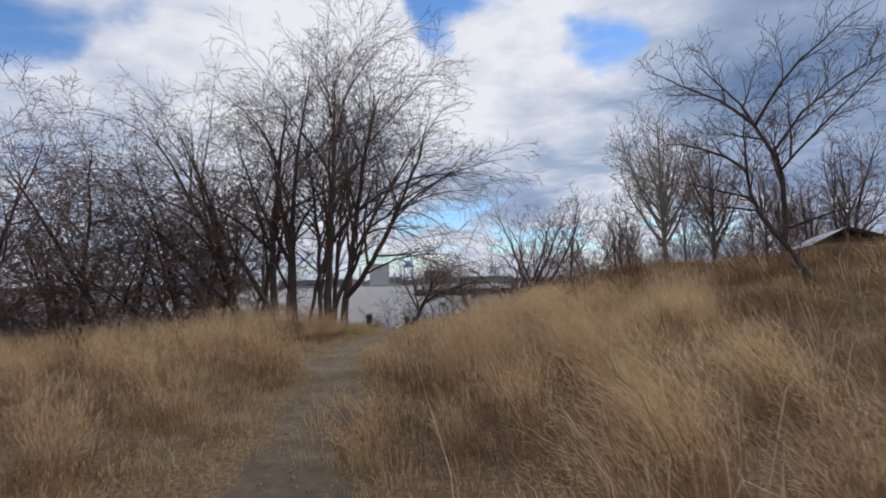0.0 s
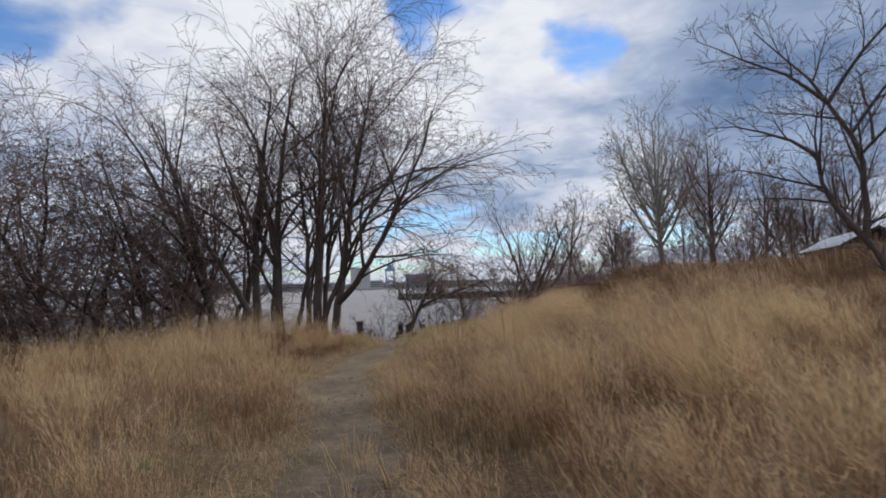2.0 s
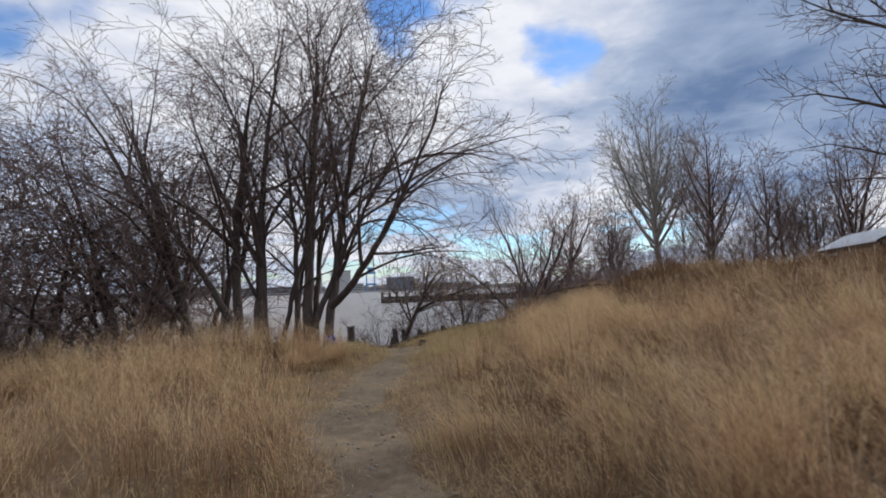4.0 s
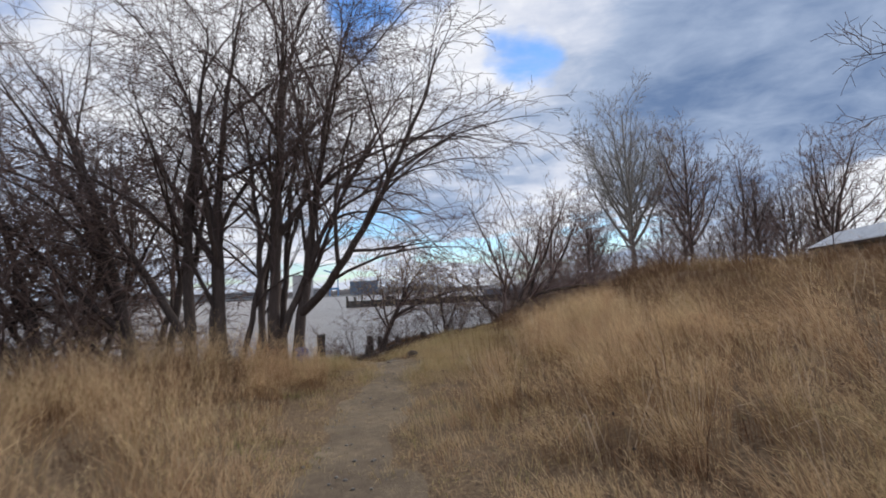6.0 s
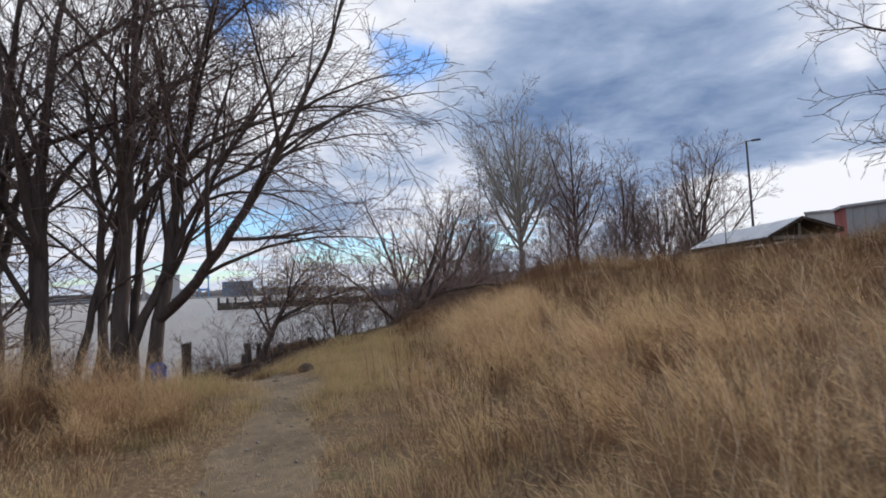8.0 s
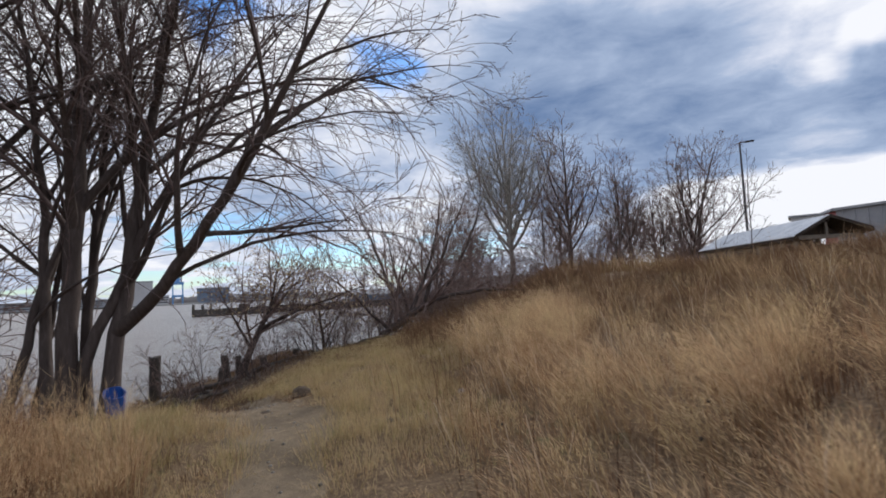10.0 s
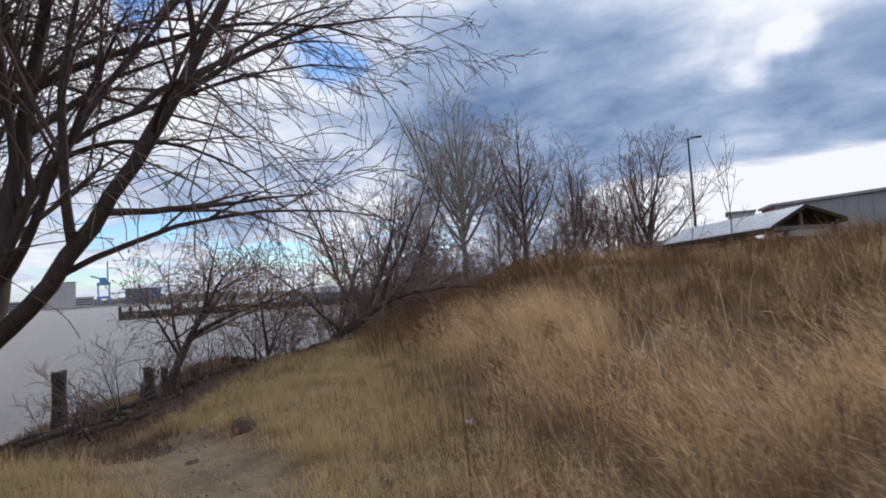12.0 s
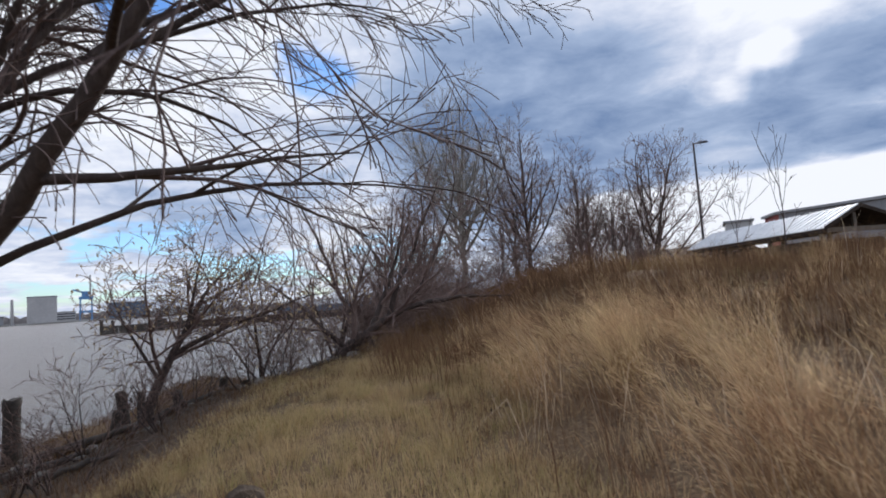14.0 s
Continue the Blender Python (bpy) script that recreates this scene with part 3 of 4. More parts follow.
for i in range(30):
    x = 11 + i * 0.85 + rng.uniform(-0.5, 0.5)
    y = 45.5 - 0.13 * (x - 11) + rng.uniform(-4.0, 3.0)
    copy_thing(bushes[i % 2], on_ground(x, y, 59 * i) @ Matrix.Scale(1.3 + 0.7 * rng.rand(), 4))
for b in bushes:
    if b.get("placed"):
        del b["placed"]

# the small tree on the slope
SLOPE_L, SLOPE_R = -57, 123


def beside(u, z):
    """A point of the small tree, u metres across its spread and z above its foot."""
    return 0.839 * u, -0.545 * u, z


tree("slope_tree", on_ground(8.5, 12.4), ((0, 0, 0, SLOPE_L, 14, 25, 1.55, 0.115),
     (*beside(-0.46, 1.3), SLOPE_L, 42, -10, 3.1, 0.075), (*beside(-0.4, 1.3), SLOPE_L, -8, 38, 5.2, 0.072),
     (*beside(-1.2, 3.0), SLOPE_L + 12, 36, 80, 2.4, 0.042), (*beside(-1.05, 4.0), SLOPE_L - 8, 48, 60, 3.0, 0.042), (*beside(-1.05, 4.0), SLOPE_R + 10, 30, 60, 3.3, 0.042),
     (*beside(-0.36, 3.5), SLOPE_R - 12, 32, 62, 3.4, 0.04), (*beside(-0.38, 2.9), SLOPE_R + 22, 40, 58, 3.2, 0.035), (*beside(-0.4, 3.2), 30, 34, 52, 3.0, 0.034),
     (*beside(-1.25, 2.3), SLOPE_L - 14, 56, 86, 2.2, 0.03), (*beside(-1.1, 1.95), SLOPE_L + 10, 74, 90, 1.8, 0.027), (*beside(-0.3, 1.5), SLOPE_R, 68, 86, 2.2, 0.028), (*beside(-1.0, 2.6), -150, 40, 60, 2.6, 0.03)),
     dict(ELM, bare=(0.2, 0.12, 0.1, 0.1), kids=(9, 7, 5, 3), norm=(3.6, 1.5, 0.75, 0.45), ratio=(0.4, 0.5, 0.55, 0.55), angle=(26, 52), rise=(0.02, 0.16, 0.12, 0.08, 0.0), droop=(0, 0.05, 0.05, 0.1, 0.1), thin=0.0045), 41,
     "small bare tree with a leaning trunk on the grass slope", twig=DARK_TWIG)

# row behind the slope
FAN = dict(FAR_TREE, levels=3, thin=0.0115, kids=(11, 7, 5, 3), ratio=(0.36, 0.52, 0.52, 0.5), angle=(28, 56), bare=(0.22, 0.12, 0.1, 0.1), norm=(8.0, 2.6, 1.3, 0.8), rise=(0.02, 0.1, 0.08, 0.05, 0.1), droop=(0, 0, 0, 0, 0), wobble=0.1, lift=0.12)


def fan_stems(height, reach, low, count, radius, bend=0, sway=0):
    """A trunk and limbs that fan out and up to a rounded crown; bend and sway: bearing and degrees of a set to one side."""
    stems = [(0, 0, 0, bend, 1, 2 + sway, height, radius)]
    for k in range(count):
        z = low + (height * 0.62 - low) * (k / (count - 1)) ** 1.15
        length = min(reach / 0.46, (height - z) * 1.02) * (0.9 + 0.14 * math.sin(k * 2.7))
        side = (k * 137.5 + 15) % 360
        lean = sway * math.cos(radians(side - bend))
        stems.append((0, 0, z, side, 44 - 12 * k / count + lean * 0.6, 12 + lean * 1.6, length, radius * (0.5 - 0.22 * k / count)))
    return tuple(stems)


tree("bare_tree", on_ground(22.1, 53.9), fan_stems(16.9, 5.2, 4.0, 19, 0.3), dict(FAN, kids=(13, 8, 5, 3), norm=(9.0, 3.0, 1.5, 0.8)), 51, "tall pale bare tree with a fan-shaped crown behind the slope", PALE_BARK, PALE_BARK, limbs=False)
row = [tree("bare_tree", on_ground(23.6, 47.2), fan_stems(11.7, 3.2, 2.0, 12, 0.2), FAN, 60, "dark bare tree in the row behind the slope", limbs=False, group="trees behind the slope"),
       tree("bare_tree", on_ground(27.3, 45.8), fan_stems(9.8, 2.3, 1.6, 9, 0.13), FAN, 61, "slim bare tree in the row behind the slope", limbs=False, group="trees behind the slope"),
       tree("bare_tree", on_ground(32.4, 43.2), fan_stems(11.6, 4.0, 1.4, 14, 0.2, 105, 17), dict(FAN, kids=(10, 7, 5, 3), droop=(0, 0.12, 0.14, 0.1, 0)), 62,
            "bare tree swept by the wind behind the slope", limbs=False, group="trees behind the slope")]
for i, (x, y, k, size) in enumerate(((29.0, 46.5, 0, 0.72), (19.5, 57, 1, 0.95), (26, 52, 0, 0.8), (33.4, 45.5, 1, 0.8), (17, 52, 0, 0.72), (34, 52, 1, 0.8), (37.5, 49, 0, 0.55), (21, 47, 1, 0.62), (25.4, 44.5, 1, 0.6), (29.6, 43.5, 1, 0.75), (30.2, 45, 0, 0.66))):
    copy_thing(row[k], on_ground(x, y, 0 if k == 2 else 77 * i + 40) @ Matrix.Scale(size, 4))

# leaning trees along the shore
tree("bank_willow", on_ground(-1.75, 30.2), ((0, 0, 0, 75, 16, 40, 4.6, 0.14), (0.6, 0.1, 1.9, 90, 62, 78, 4.2, 0.07), (0.3, 0.1, 1.3, -70, 30, 20, 2.6, 0.05), (0.8, 0.1, 2.5, 60, 20, 10, 2.6, 0.05)),
     dict(ELM, bare=(0.3, 0.1, 0.1, 0.1), kids=(11, 9, 6, 4), norm=(4, 2, 1, 0.6), angle=(30, 65), thin=0.006), 80, "leaning shoreline tree with a few dry leaves", limbs=False, group="leaning trees of the river bank", leaves=2600)
tree("bank_willow", on_ground(3.5, 32.5), ((0, 0, 0, 100, 42, 88, 5.6, 0.2), (1.2, 0, 1.2, 80, 30, 12, 5.2, 0.1), (1.9, -0.1, 1.5, 110, 20, 30, 5.0, 0.1), (0.6, 0.2, 0.6, -60, 40, 55, 4.0, 0.09), (2.8, 0, 1.75, 90, 40, 15, 5.0, 0.09),
     (3.4, -0.2, 1.7, 140, 80, 96, 3.4, 0.08)), dict(ELM, bare=(0.15, 0.1, 0.1, 0.1), kids=(9, 7, 6, 4), norm=(5, 2.5, 1.2, 0.6)), 81, "half fallen shoreline tree with arching limbs", limbs=False, group="leaning trees of the river bank")
shore = []
for i, (x, y, h, b, lean) in enumerate(((6.2, 36.5, 7.6, -60, 14), (9.4, 40.5, 8.6, 30, 10))):
    shore.append(tree("bank_willow", on_ground(x, y), ((0, 0, 0, b, lean, lean + 14, h, 0.13), (0.2, 0.2, 0, b - 70, 22, 34, h * 0.85, 0.09), (-0.2, 0.1, 0, b + 150, 18, 30, h * 0.85, 0.09), (0.1, 0, 0, b + 80, 30, 40, h * 0.7, 0.07)),
                      dict(FAR_TREE, thin=0.007, kids=(8, 6, 5, 3), ratio=(0.45, 0.5, 0.5, 0.52)), 85 + i, "bare many-stemmed shoreline tree", limbs=False, group="leaning trees of the river bank"))
for i, (x, y, k, size) in enumerate(((12.4, 45.5, 0, 1.0), (1.4, 32.4, 0, 0.5), (15.5, 49, 1, 0.9), (4.4, 34.6, 1, 0.62))):
    copy_thing(shore[k], on_ground(x, y, 95 * i) @ Matrix.Scale(size, 4))
for x, y, h, r in ((14.4, 24.2, 3.6, 0.024), (14.35, 25.6, 2.9, 0.017), (13.2, 29.6, 2.6, 0.02)):
    tree("sapling", on_ground(x, y), ((0, 0, 0, 90, 1, 3, h, r), (0, 0, h * 0.42, -80, 26, 8, h * 0.42, r * 0.5), (0, 0, h * 0.5, 95, 30, 12, h * 0.34, r * 0.45), (0, 0, h * 0.3, 100, 58, 34, h * 0.26, r * 0.4)),
         dict(ELM, levels=2, bare=(0.4, 0.2, 0.1, 0.1), kids=(4, 2, 3, 3), norm=(2.4, 0.8, 0.5, 0.4), wobble=0.05, angle=(20, 40), rise=(0, 0.3, 0.3, 0, 0), droop=(0, 0, 0, 0, 0), thin=0.0065), int(x * 10), "thin bare sapling in the tall grass", twig=BARK, limbs=False, group="saplings before the shelter")

# ---- river bank: piling, stumps, logs, stones ----


def worn_post(name, x, y, z0, z1, radius, label, seed, lean=(0, 0), cap=True):
    """A round timber with a worn, checked head."""
    rng = np.random.RandomState(seed)
    bm = bmesh.new()
    rings, sides = [], 14
    heights = np.linspace(0, z1 - z0, 9)
    for k, h in enumerate(heights):
        flare = 1.0 + (0.35 * (1 - k / 8) ** 1.5 if cap else 0) + (0.12 if cap and k == 8 else 0.04 if cap and k == 7 else 0.0) - 0.07 * math.sin(h * 2.3)
        rings.append([bm.verts.new((radius * flare * math.cos(a) * (1 + 0.06 * math.sin(3 * a + seed)) + lean[0] * h, radius * flare * math.sin(a) + lean[1] * h,
                                    h + (rng.uniform(-0.06, 0.04) if k == 8 else 0))) for a in np.arange(sides) * 2 * math.pi / sides])
    for a, b in zip(rings, rings[1:]):
        for k in range(sides):
            bm.faces.new((a[k], a[(k + 1) % sides], b[(k + 1) % sides], b[k]))
    bm.faces.new(rings[-1])
    ob = part(name, bm, PILE_WOOD)
    smooth(ob.data)
    ob.matrix_world = pose(x, y, z0)
    return tagged(ob, label, "post")


worn_post("mooring_post", -4.2, 30.9, z_at(-4.2, 30.9) - 0.15, -0.2, 0.16, "weathered round timber mooring post at the waterline", 4)
for i, (x, y, h, r) in enumerate(((-2.05, 31.6, 0.95, 0.14), (-1.72, 31.4, 0.8, 0.1), (-2.3, 31.2, 0.6, 0.12), (-0.9, 30.9, 0.4, 0.13), (0.2, 31.4, 0.4, 0.12))):
    tagged(worn_post("rotten_stump", x, y, z_at(x, y) - 0.1, z_at(x, y) + h, r, "broken rotten timber stump on the bank", 10 + i, (0.1 * (i % 3 - 1), 0.05), False), group="rotten stumps of the bank")


def log(x, y, x2, y2, radius, seed, lift=0.08, name="driftwood_log", label="dark driftwood log lying on the bank", category="log", group="driftwood logs", wood=None):
    rng = np.random.RandomState(seed)
    u = np.linspace(0, 1, 9)
    px, py = x + (x2 - x) * u, y + (y2 - y) * u
    pz = np.interp(u, (0, 1), (z_at(x, y), z_at(x2, y2)))
    pz = np.maximum(pz, ground_z(px, py) - 0.02) + lift
    pts = np.stack([px - x, py - y, pz - z_at(x, y)], -1) + rng.normal(0, min(0.02, radius * 0.6), (9, 3))
    radii = radius * (1 - 0.4 * u) * rng.uniform(0.9, 1.1, 9)
    v, q = tubes([(pts, radii, 9)])
    me = bpy.data.meshes.new(name)
    me.from_pydata(v.tolist(), [], q.tolist() + [tuple(range(9)), tuple(range(72, 81))])
    me.materials.append(wood or PILE_WOOD)
    smooth(me)
    ob = new(name, me)
    ob.matrix_world = pose(x, y, z_at(x, y))
    return tagged(ob, label, category, group)


for i, (x, y, x2, y2, r) in enumerate(((-3.9, 29.8, -1.9, 30.3, 0.13), (-4.6, 28.2, -2.6, 28.7, 0.11), (-5.2, 29.6, -3.4, 28.6, 0.1), (-1.5, 29.6, 0.7, 31.2, 0.12), (0.6, 30.4, 2.6, 32.6, 0.14), (1.6, 30.2, 3.4, 31.4, 0.1), (4.2, 32.8, 7.2, 34.2, 0.11), (-3.4, 26.8, -2.1, 27.4, 0.07))):
    log(x, y, x2, y2, r, 30 + i)


log(-3.14, 10.0, -2.62, 10.42, 0.014, 61, 0.03, "dead_stick", "pale broken stick lying across the path edge", "stick", "", GREY_TIMBER)


def stone(x, y, size, seed, mat=STONE, name="stone", label="rough grey stone on the river bank", category="stone", group="stones of the bank", squash=0.6):
    bm = bmesh.new()
    bmesh.ops.create_icosphere(bm, subdivisions=2, radius=size)
    for v in bm.verts:
        v.co *= 1 + 0.35 * noise.noise(v.co * (1.3 / size) + Vector((seed, 0, 0)))
        v.co.z *= squash
    ob = part(name, bm, mat)
    ob.matrix_world = on_ground(x, y, seed * 50) @ Matrix.Translation((0, 0, size * squash * 0.35))
    return tagged(ob, label, category, group)


rng = np.random.RandomState(9)
for i in range(34):
    u = rng.rand()
    x, y = np.interp(u, (0, 0.4, 1), (-4.4, -1.0, 4.2)), np.interp(u, (0, 0.4, 1), (28.6, 29.8, 32.8))
    stone(float(x + rng.normal(0, 0.4)), float(y + rng.normal(0, 0.6)), rng.uniform(0.08, 0.24), i)
stone(-1.12, 20.3, 0.165, 77, EARTH, "earth_clod", "dark clod of earth and roots beside the path", "clod", "clods beside the path", 0.85)
stone(-1.75, 19.3, 0.09, 78, EARTH, "earth_clod", "small dark clod of earth beside the path", "clod", "clods beside the path")
stone(-0.55, 17.2, 0.1, 79, EARTH, "earth_clod", "small dark clod of earth beside the path", "clod", "clods beside the path")


def blue_bin(x, y):
    root = thing("plastic_bin", on_ground(x, y, 20) @ pose(0, 0, 0, 4, -5, 0) @ Matrix.Scale(0.88, 4), "cracked blue plastic bin behind the trunks", "bin")
    bm = bmesh.new()
    lo, hi, t, h = 0.14, 0.175, 0.012, 0.7
    def ring(r, z):
        return [bm.verts.new((r * math.copysign(abs(math.cos(a)) ** 0.6, math.cos(a)), r * math.copysign(abs(math.sin(a)) ** 0.6, math.sin(a)), z + (0.07 * math.sin(a) if z > 0.5 else 0))) for a in np.arange(20) * math.pi / 10]
    rings = [ring(lo, 0), ring((lo + hi) / 2, h / 2), ring(hi, h), ring(hi - t, h), ring(lo - t, 0.02)]
    for a, b in zip(rings, rings[1:]):
        for k in range(20):
            bm.faces.new((a[k], a[(k + 1) % 20], b[(k + 1) % 20], b[k]))
    bm.faces.new(rings[0][::-1])
    bm.faces.new(rings[-1])
    part("body", bm, BIN_BLUE, root)
    bm = bmesh.new()
    pts = [(1.06 * hi * math.cos(a), 1.06 * hi * math.sin(a), h + 0.06 * math.sin(a) - 0.03) for a in np.linspace(0, 2 * math.pi, 21)]
    v, q = tubes([(np.array(pts), np.full(21, 0.014), 6)])
    mesh_part("rim", mesh_data("rim", v, q, (), BIN_BLUE), root)


blue_bin(-3.9, 21.8)


def tarp(x, y):
    bm = bmesh.new()
    bmesh.ops.create_icosphere(bm, subdivisions=4, radius=0.7)
    bmesh.ops.delete(bm, geom=[v for v in bm.verts if v.co.z < -0.05], context="VERTS")
    for v in bm.verts:
        v.co *= 1 + 0.35 * noise.noise(v.co * 2.2) + 0.12 * noise.noise(v.co * 7)
        v.co.z *= 0.75
    ob = part("crumpled_tarp", bm, TARP)
    ob.modifiers.new("thickness", "SOLIDIFY").thickness = 0.01
    ob.matrix_world = on_ground(x, y)
    return tagged(ob, "crumpled violet-blue tarpaulin among the thicket trees", "tarpaulin")


tarp(-15.2, 21.2)

# ---- shelter and buildings behind the slope ----


def sheet(bm, corners, thick):
    """A slab over four corners, given in order; the thickness goes down."""
    up4 = [bm.verts.new(c) for c in corners]
    low = [bm.verts.new(Vector(c) - Vector((0, 0, thick))) for c in corners]
    bm.faces.new(up4)
    bm.faces.new(low[::-1])
    for k in range(4):
        bm.faces.new((up4[k], low[k], low[(k + 1) % 4], up4[(k + 1) % 4]))


def shelter():
    # local x across the gable, local y along the ridge
    base = z_at(18.5, 27.5)
    root = thing("picnic_shelter", pose(17.72, 23.65, base, 0, 0, -24.6), "open timber shelter with a white sheet metal roof", "shelter")
    length, top = 7.9, 3.46 - base
    for side in (-1, 1):
        w, eave = (1.3, 2.77 - base) if side < 0 else (1.45, 2.95 - base)
        n = 10
        for k in range(n):
            y0, y1 = k * length / n, (k + 1) * length / n - 0.02
            bm = bmesh.new()
            sheet(bm, ((0, y0, top), (side * w, y0, eave), (side * w, y1, eave), (0, y1, top))[::side], 0.03)
            for c in (0.12, 0.4, 0.68):
                yy = y0 + c
                sheet(bm, ((0, yy, top + 0.025), (side * w, yy, eave + 0.025), (side * w, yy + 0.05, eave + 0.025), (0, yy + 0.05, top + 0.025))[::side], 0.024)
            part("roof_sheet", bm, SHEET_METAL, root, "white ribbed metal roof sheet")
        bm = bmesh.new()
        sheet(bm, ((0, 0.03, top - 0.045), (side * w, 0.03, eave - 0.045), (side * w, length - 0.03, eave - 0.045), (0, length - 0.03, top - 0.045))[::side], 0.03)
        part("soffit", bm, DARK_TIMBER, root, "dark underside boarding")
        bm = bmesh.new()
        sheet(bm, ((0, -0.03, top + 0.02), (side * w, -0.03, eave + 0.02), (side * w, -0.005, eave + 0.02), (0, -0.005, top + 0.02))[::side], 0.12)
        part("rake_board", bm, DARK_TIMBER, root)
        part("eave_beam", box(bmesh.new(), (0.09, length - 0.4, 0.16), pose(side * (w - 0.22), length / 2, eave - 0.12)), DARK_TIMBER, root)
        part("fascia", box(bmesh.new(), (0.04, length, 0.12), pose(side * w, length / 2, eave - 0.09), 0.005), DARK_TIMBER, root)
        for k in range(4):
            part("post", box(bmesh.new(), (0.13, 0.13, eave + 0.1), pose(side * (w - 0.22), 0.35 + k * (length - 0.7) / 3, eave / 2 - 0.15), 0.01), GREY_TIMBER, root)
    w, eave = 1.3, 2.77 - base
    part("ridge_beam", box(bmesh.new(), (0.06, length - 0.2, 0.16), pose(0, length / 2, top - 0.14)), DARK_TIMBER, root)
    for yy in (0.3, length - 0.3):
        part("tie_beam", box(bmesh.new(), (2 * w - 0.3, 0.1, 0.15), pose(0, yy, eave - 0.06), 0.01), GREY_TIMBER, root, "pale weathered tie beam")
        part("king_post", box(bmesh.new(), (0.11, 0.09, top - eave - 0.1), pose(0, yy, (top + eave) / 2 - 0.06), 0.01), GREY_TIMBER, root)
    # added dark panel behind the truss, stands in for the shade under the gable
    bm = bmesh.new()
    a = [bm.verts.new(c) for c in ((-w + 0.15, 0.9, eave - 0.05), (w - 0.15, 0.9, eave - 0.05), (0, 0.9, top - 0.08))]
    b = [bm.verts.new(v.co + Vector((0, 0.04, 0))) for v in a]
    bm.faces.new(a)
    bm.faces.new(b[::-1])
    for k in range(3):
        bm.faces.new((a[k], b[k], b[(k + 1) % 3], a[(k + 1) % 3]))
    part("gable_shade_board", bm, DARK_TIMBER, root)
    # added dark boards closing the open sides, so the inside looks shaded
    rows = int((eave - 0.05) / 0.31)
    for k in range(rows):
        part("front_shade_board", box(bmesh.new(), (2 * w - 0.6, 0.03, 0.3), pose(0, 0.92, 0.1 + 0.31 * k)), DARK_TIMBER, root)
    for k in range(rows):
        part("river_shade_board", box(bmesh.new(), (0.03, length - 1.4, 0.3), pose(-w + 0.3, length / 2 + 0.3, 0.1 + 0.31 * k)), DARK_TIMBER, root)
    for k in range(rows):
        part("back_shade_board", box(bmesh.new(), (0.03, length - 0.8, 0.3), pose(w - 0.3, length / 2, 0.1 + 0.31 * k)), DARK_TIMBER, root)
        part("end_shade_board", box(bmesh.new(), (2 * w - 0.6, 0.03, 0.3), pose(0, length - 0.45, 0.1 + 0.31 * k)), DARK_TIMBER, root)


shelter()


def spot(bearing, dist, z=0.0):
    """A place that far from the middle of the walk."""
    d = way(bearing, 0) * dist
    return Vector((-2.1 + d.x, 13.9 + d.y, z))


def building(name, left, right, depth, height, wall_mat, roof_mat, label, windows=0, rise=0.0, bays=0, top=None):
    """A long building between two ground points; its front looks at the river path."""
    a, b = Vector(left), Vector(right)
    along = b - a
    length = along.length
    turn = math.degrees(math.atan2(along.y, along.x))
    base = min(z_at(a.x, a.y), z_at(b.x, b.y), 1.0) - 0.3
    height = top - base - 0.3 if top else height
    root = thing(name, pose(a.x, a.y, base, 0, 0, turn), label, "building")
    part("wall", box(bmesh.new(), (length, depth, height), pose(length / 2, depth / 2, height / 2)), wall_mat, root)
    bm = bmesh.new()
    for s in (-1, 1):
        sheet(bm, ((-0.3, depth / 2, height + rise + 0.3), (-0.3, depth / 2 + s * (depth / 2 + 0.3), height + 0.28), (length + 0.3, depth / 2 + s * (depth / 2 + 0.3), height + 0.28), (length + 0.3, depth / 2, height + rise + 0.3))[::s], 0.25)
    part("roof", bm, roof_mat, root)
    for k in range(windows):
        w = part("window", box(bmesh.new(), (1.6, 0.08, 1.3), pose((k + 0.5) * length / windows, -0.02, height * 0.62)), GLASS_DARK, root)
        part("frame", box(bmesh.new(), (1.8, 0.06, 0.1), pose((k + 0.5) * length / windows, -0.05, height * 0.62 - 0.7)), PALE_WALL, w)
    for k in range(bays):
        part("rib", box(bmesh.new(), (0.12, 0.1, height), pose((k + 0.5) * length / bays, -0.05, height / 2)), wall_mat, root)
    return root


building("red_store", (56.7, 48.5, 0), (54.1, 45.8, 0), 20, 7.0, RED_WALL, GREY_WALL, "dull red clad store at the end of the warehouse", bays=6, top=7.6)
building("warehouse", (54.15, 45.7, 0), (57.0, 6.0, 0), 30, 7.0, GREY_WALL, GREY_WALL, "long grey clad warehouse behind the shelter", bays=36, top=7.62)
building("roof_plant", (73.7, 63.8, 0), (75.6, 61.0, 0), 6, 8.9, PALE_WALL, GREY_WALL, "small pale flat-roofed block beyond the shelter", bays=3)
building("low_store", spot(45.5, 80), spot(54.5, 70), 12, 3.6, BROWN_ROOF, BROWN_ROOF, "low brown building with a dark pitched roof", windows=4, rise=1.4)
building("pale_hall", spot(23.5, 120), spot(31, 116), 14, 6.6, PALE_WALL, GREY_WALL, "pale low hall behind the bare trees", windows=6)
building("storage_container", spot(65.6, 44), spot(70, 42), 2.4, 2.7, PALE_WALL, PALE_WALL, "white storage container beyond the shelter", bays=10)
building("quay_shed", spot(12.6, 168), spot(22, 160), 20, 6.3, BLUE_WALL, GREY_WALL, "long blue-grey shed beside the pier", windows=8, rise=1.5, bays=20)


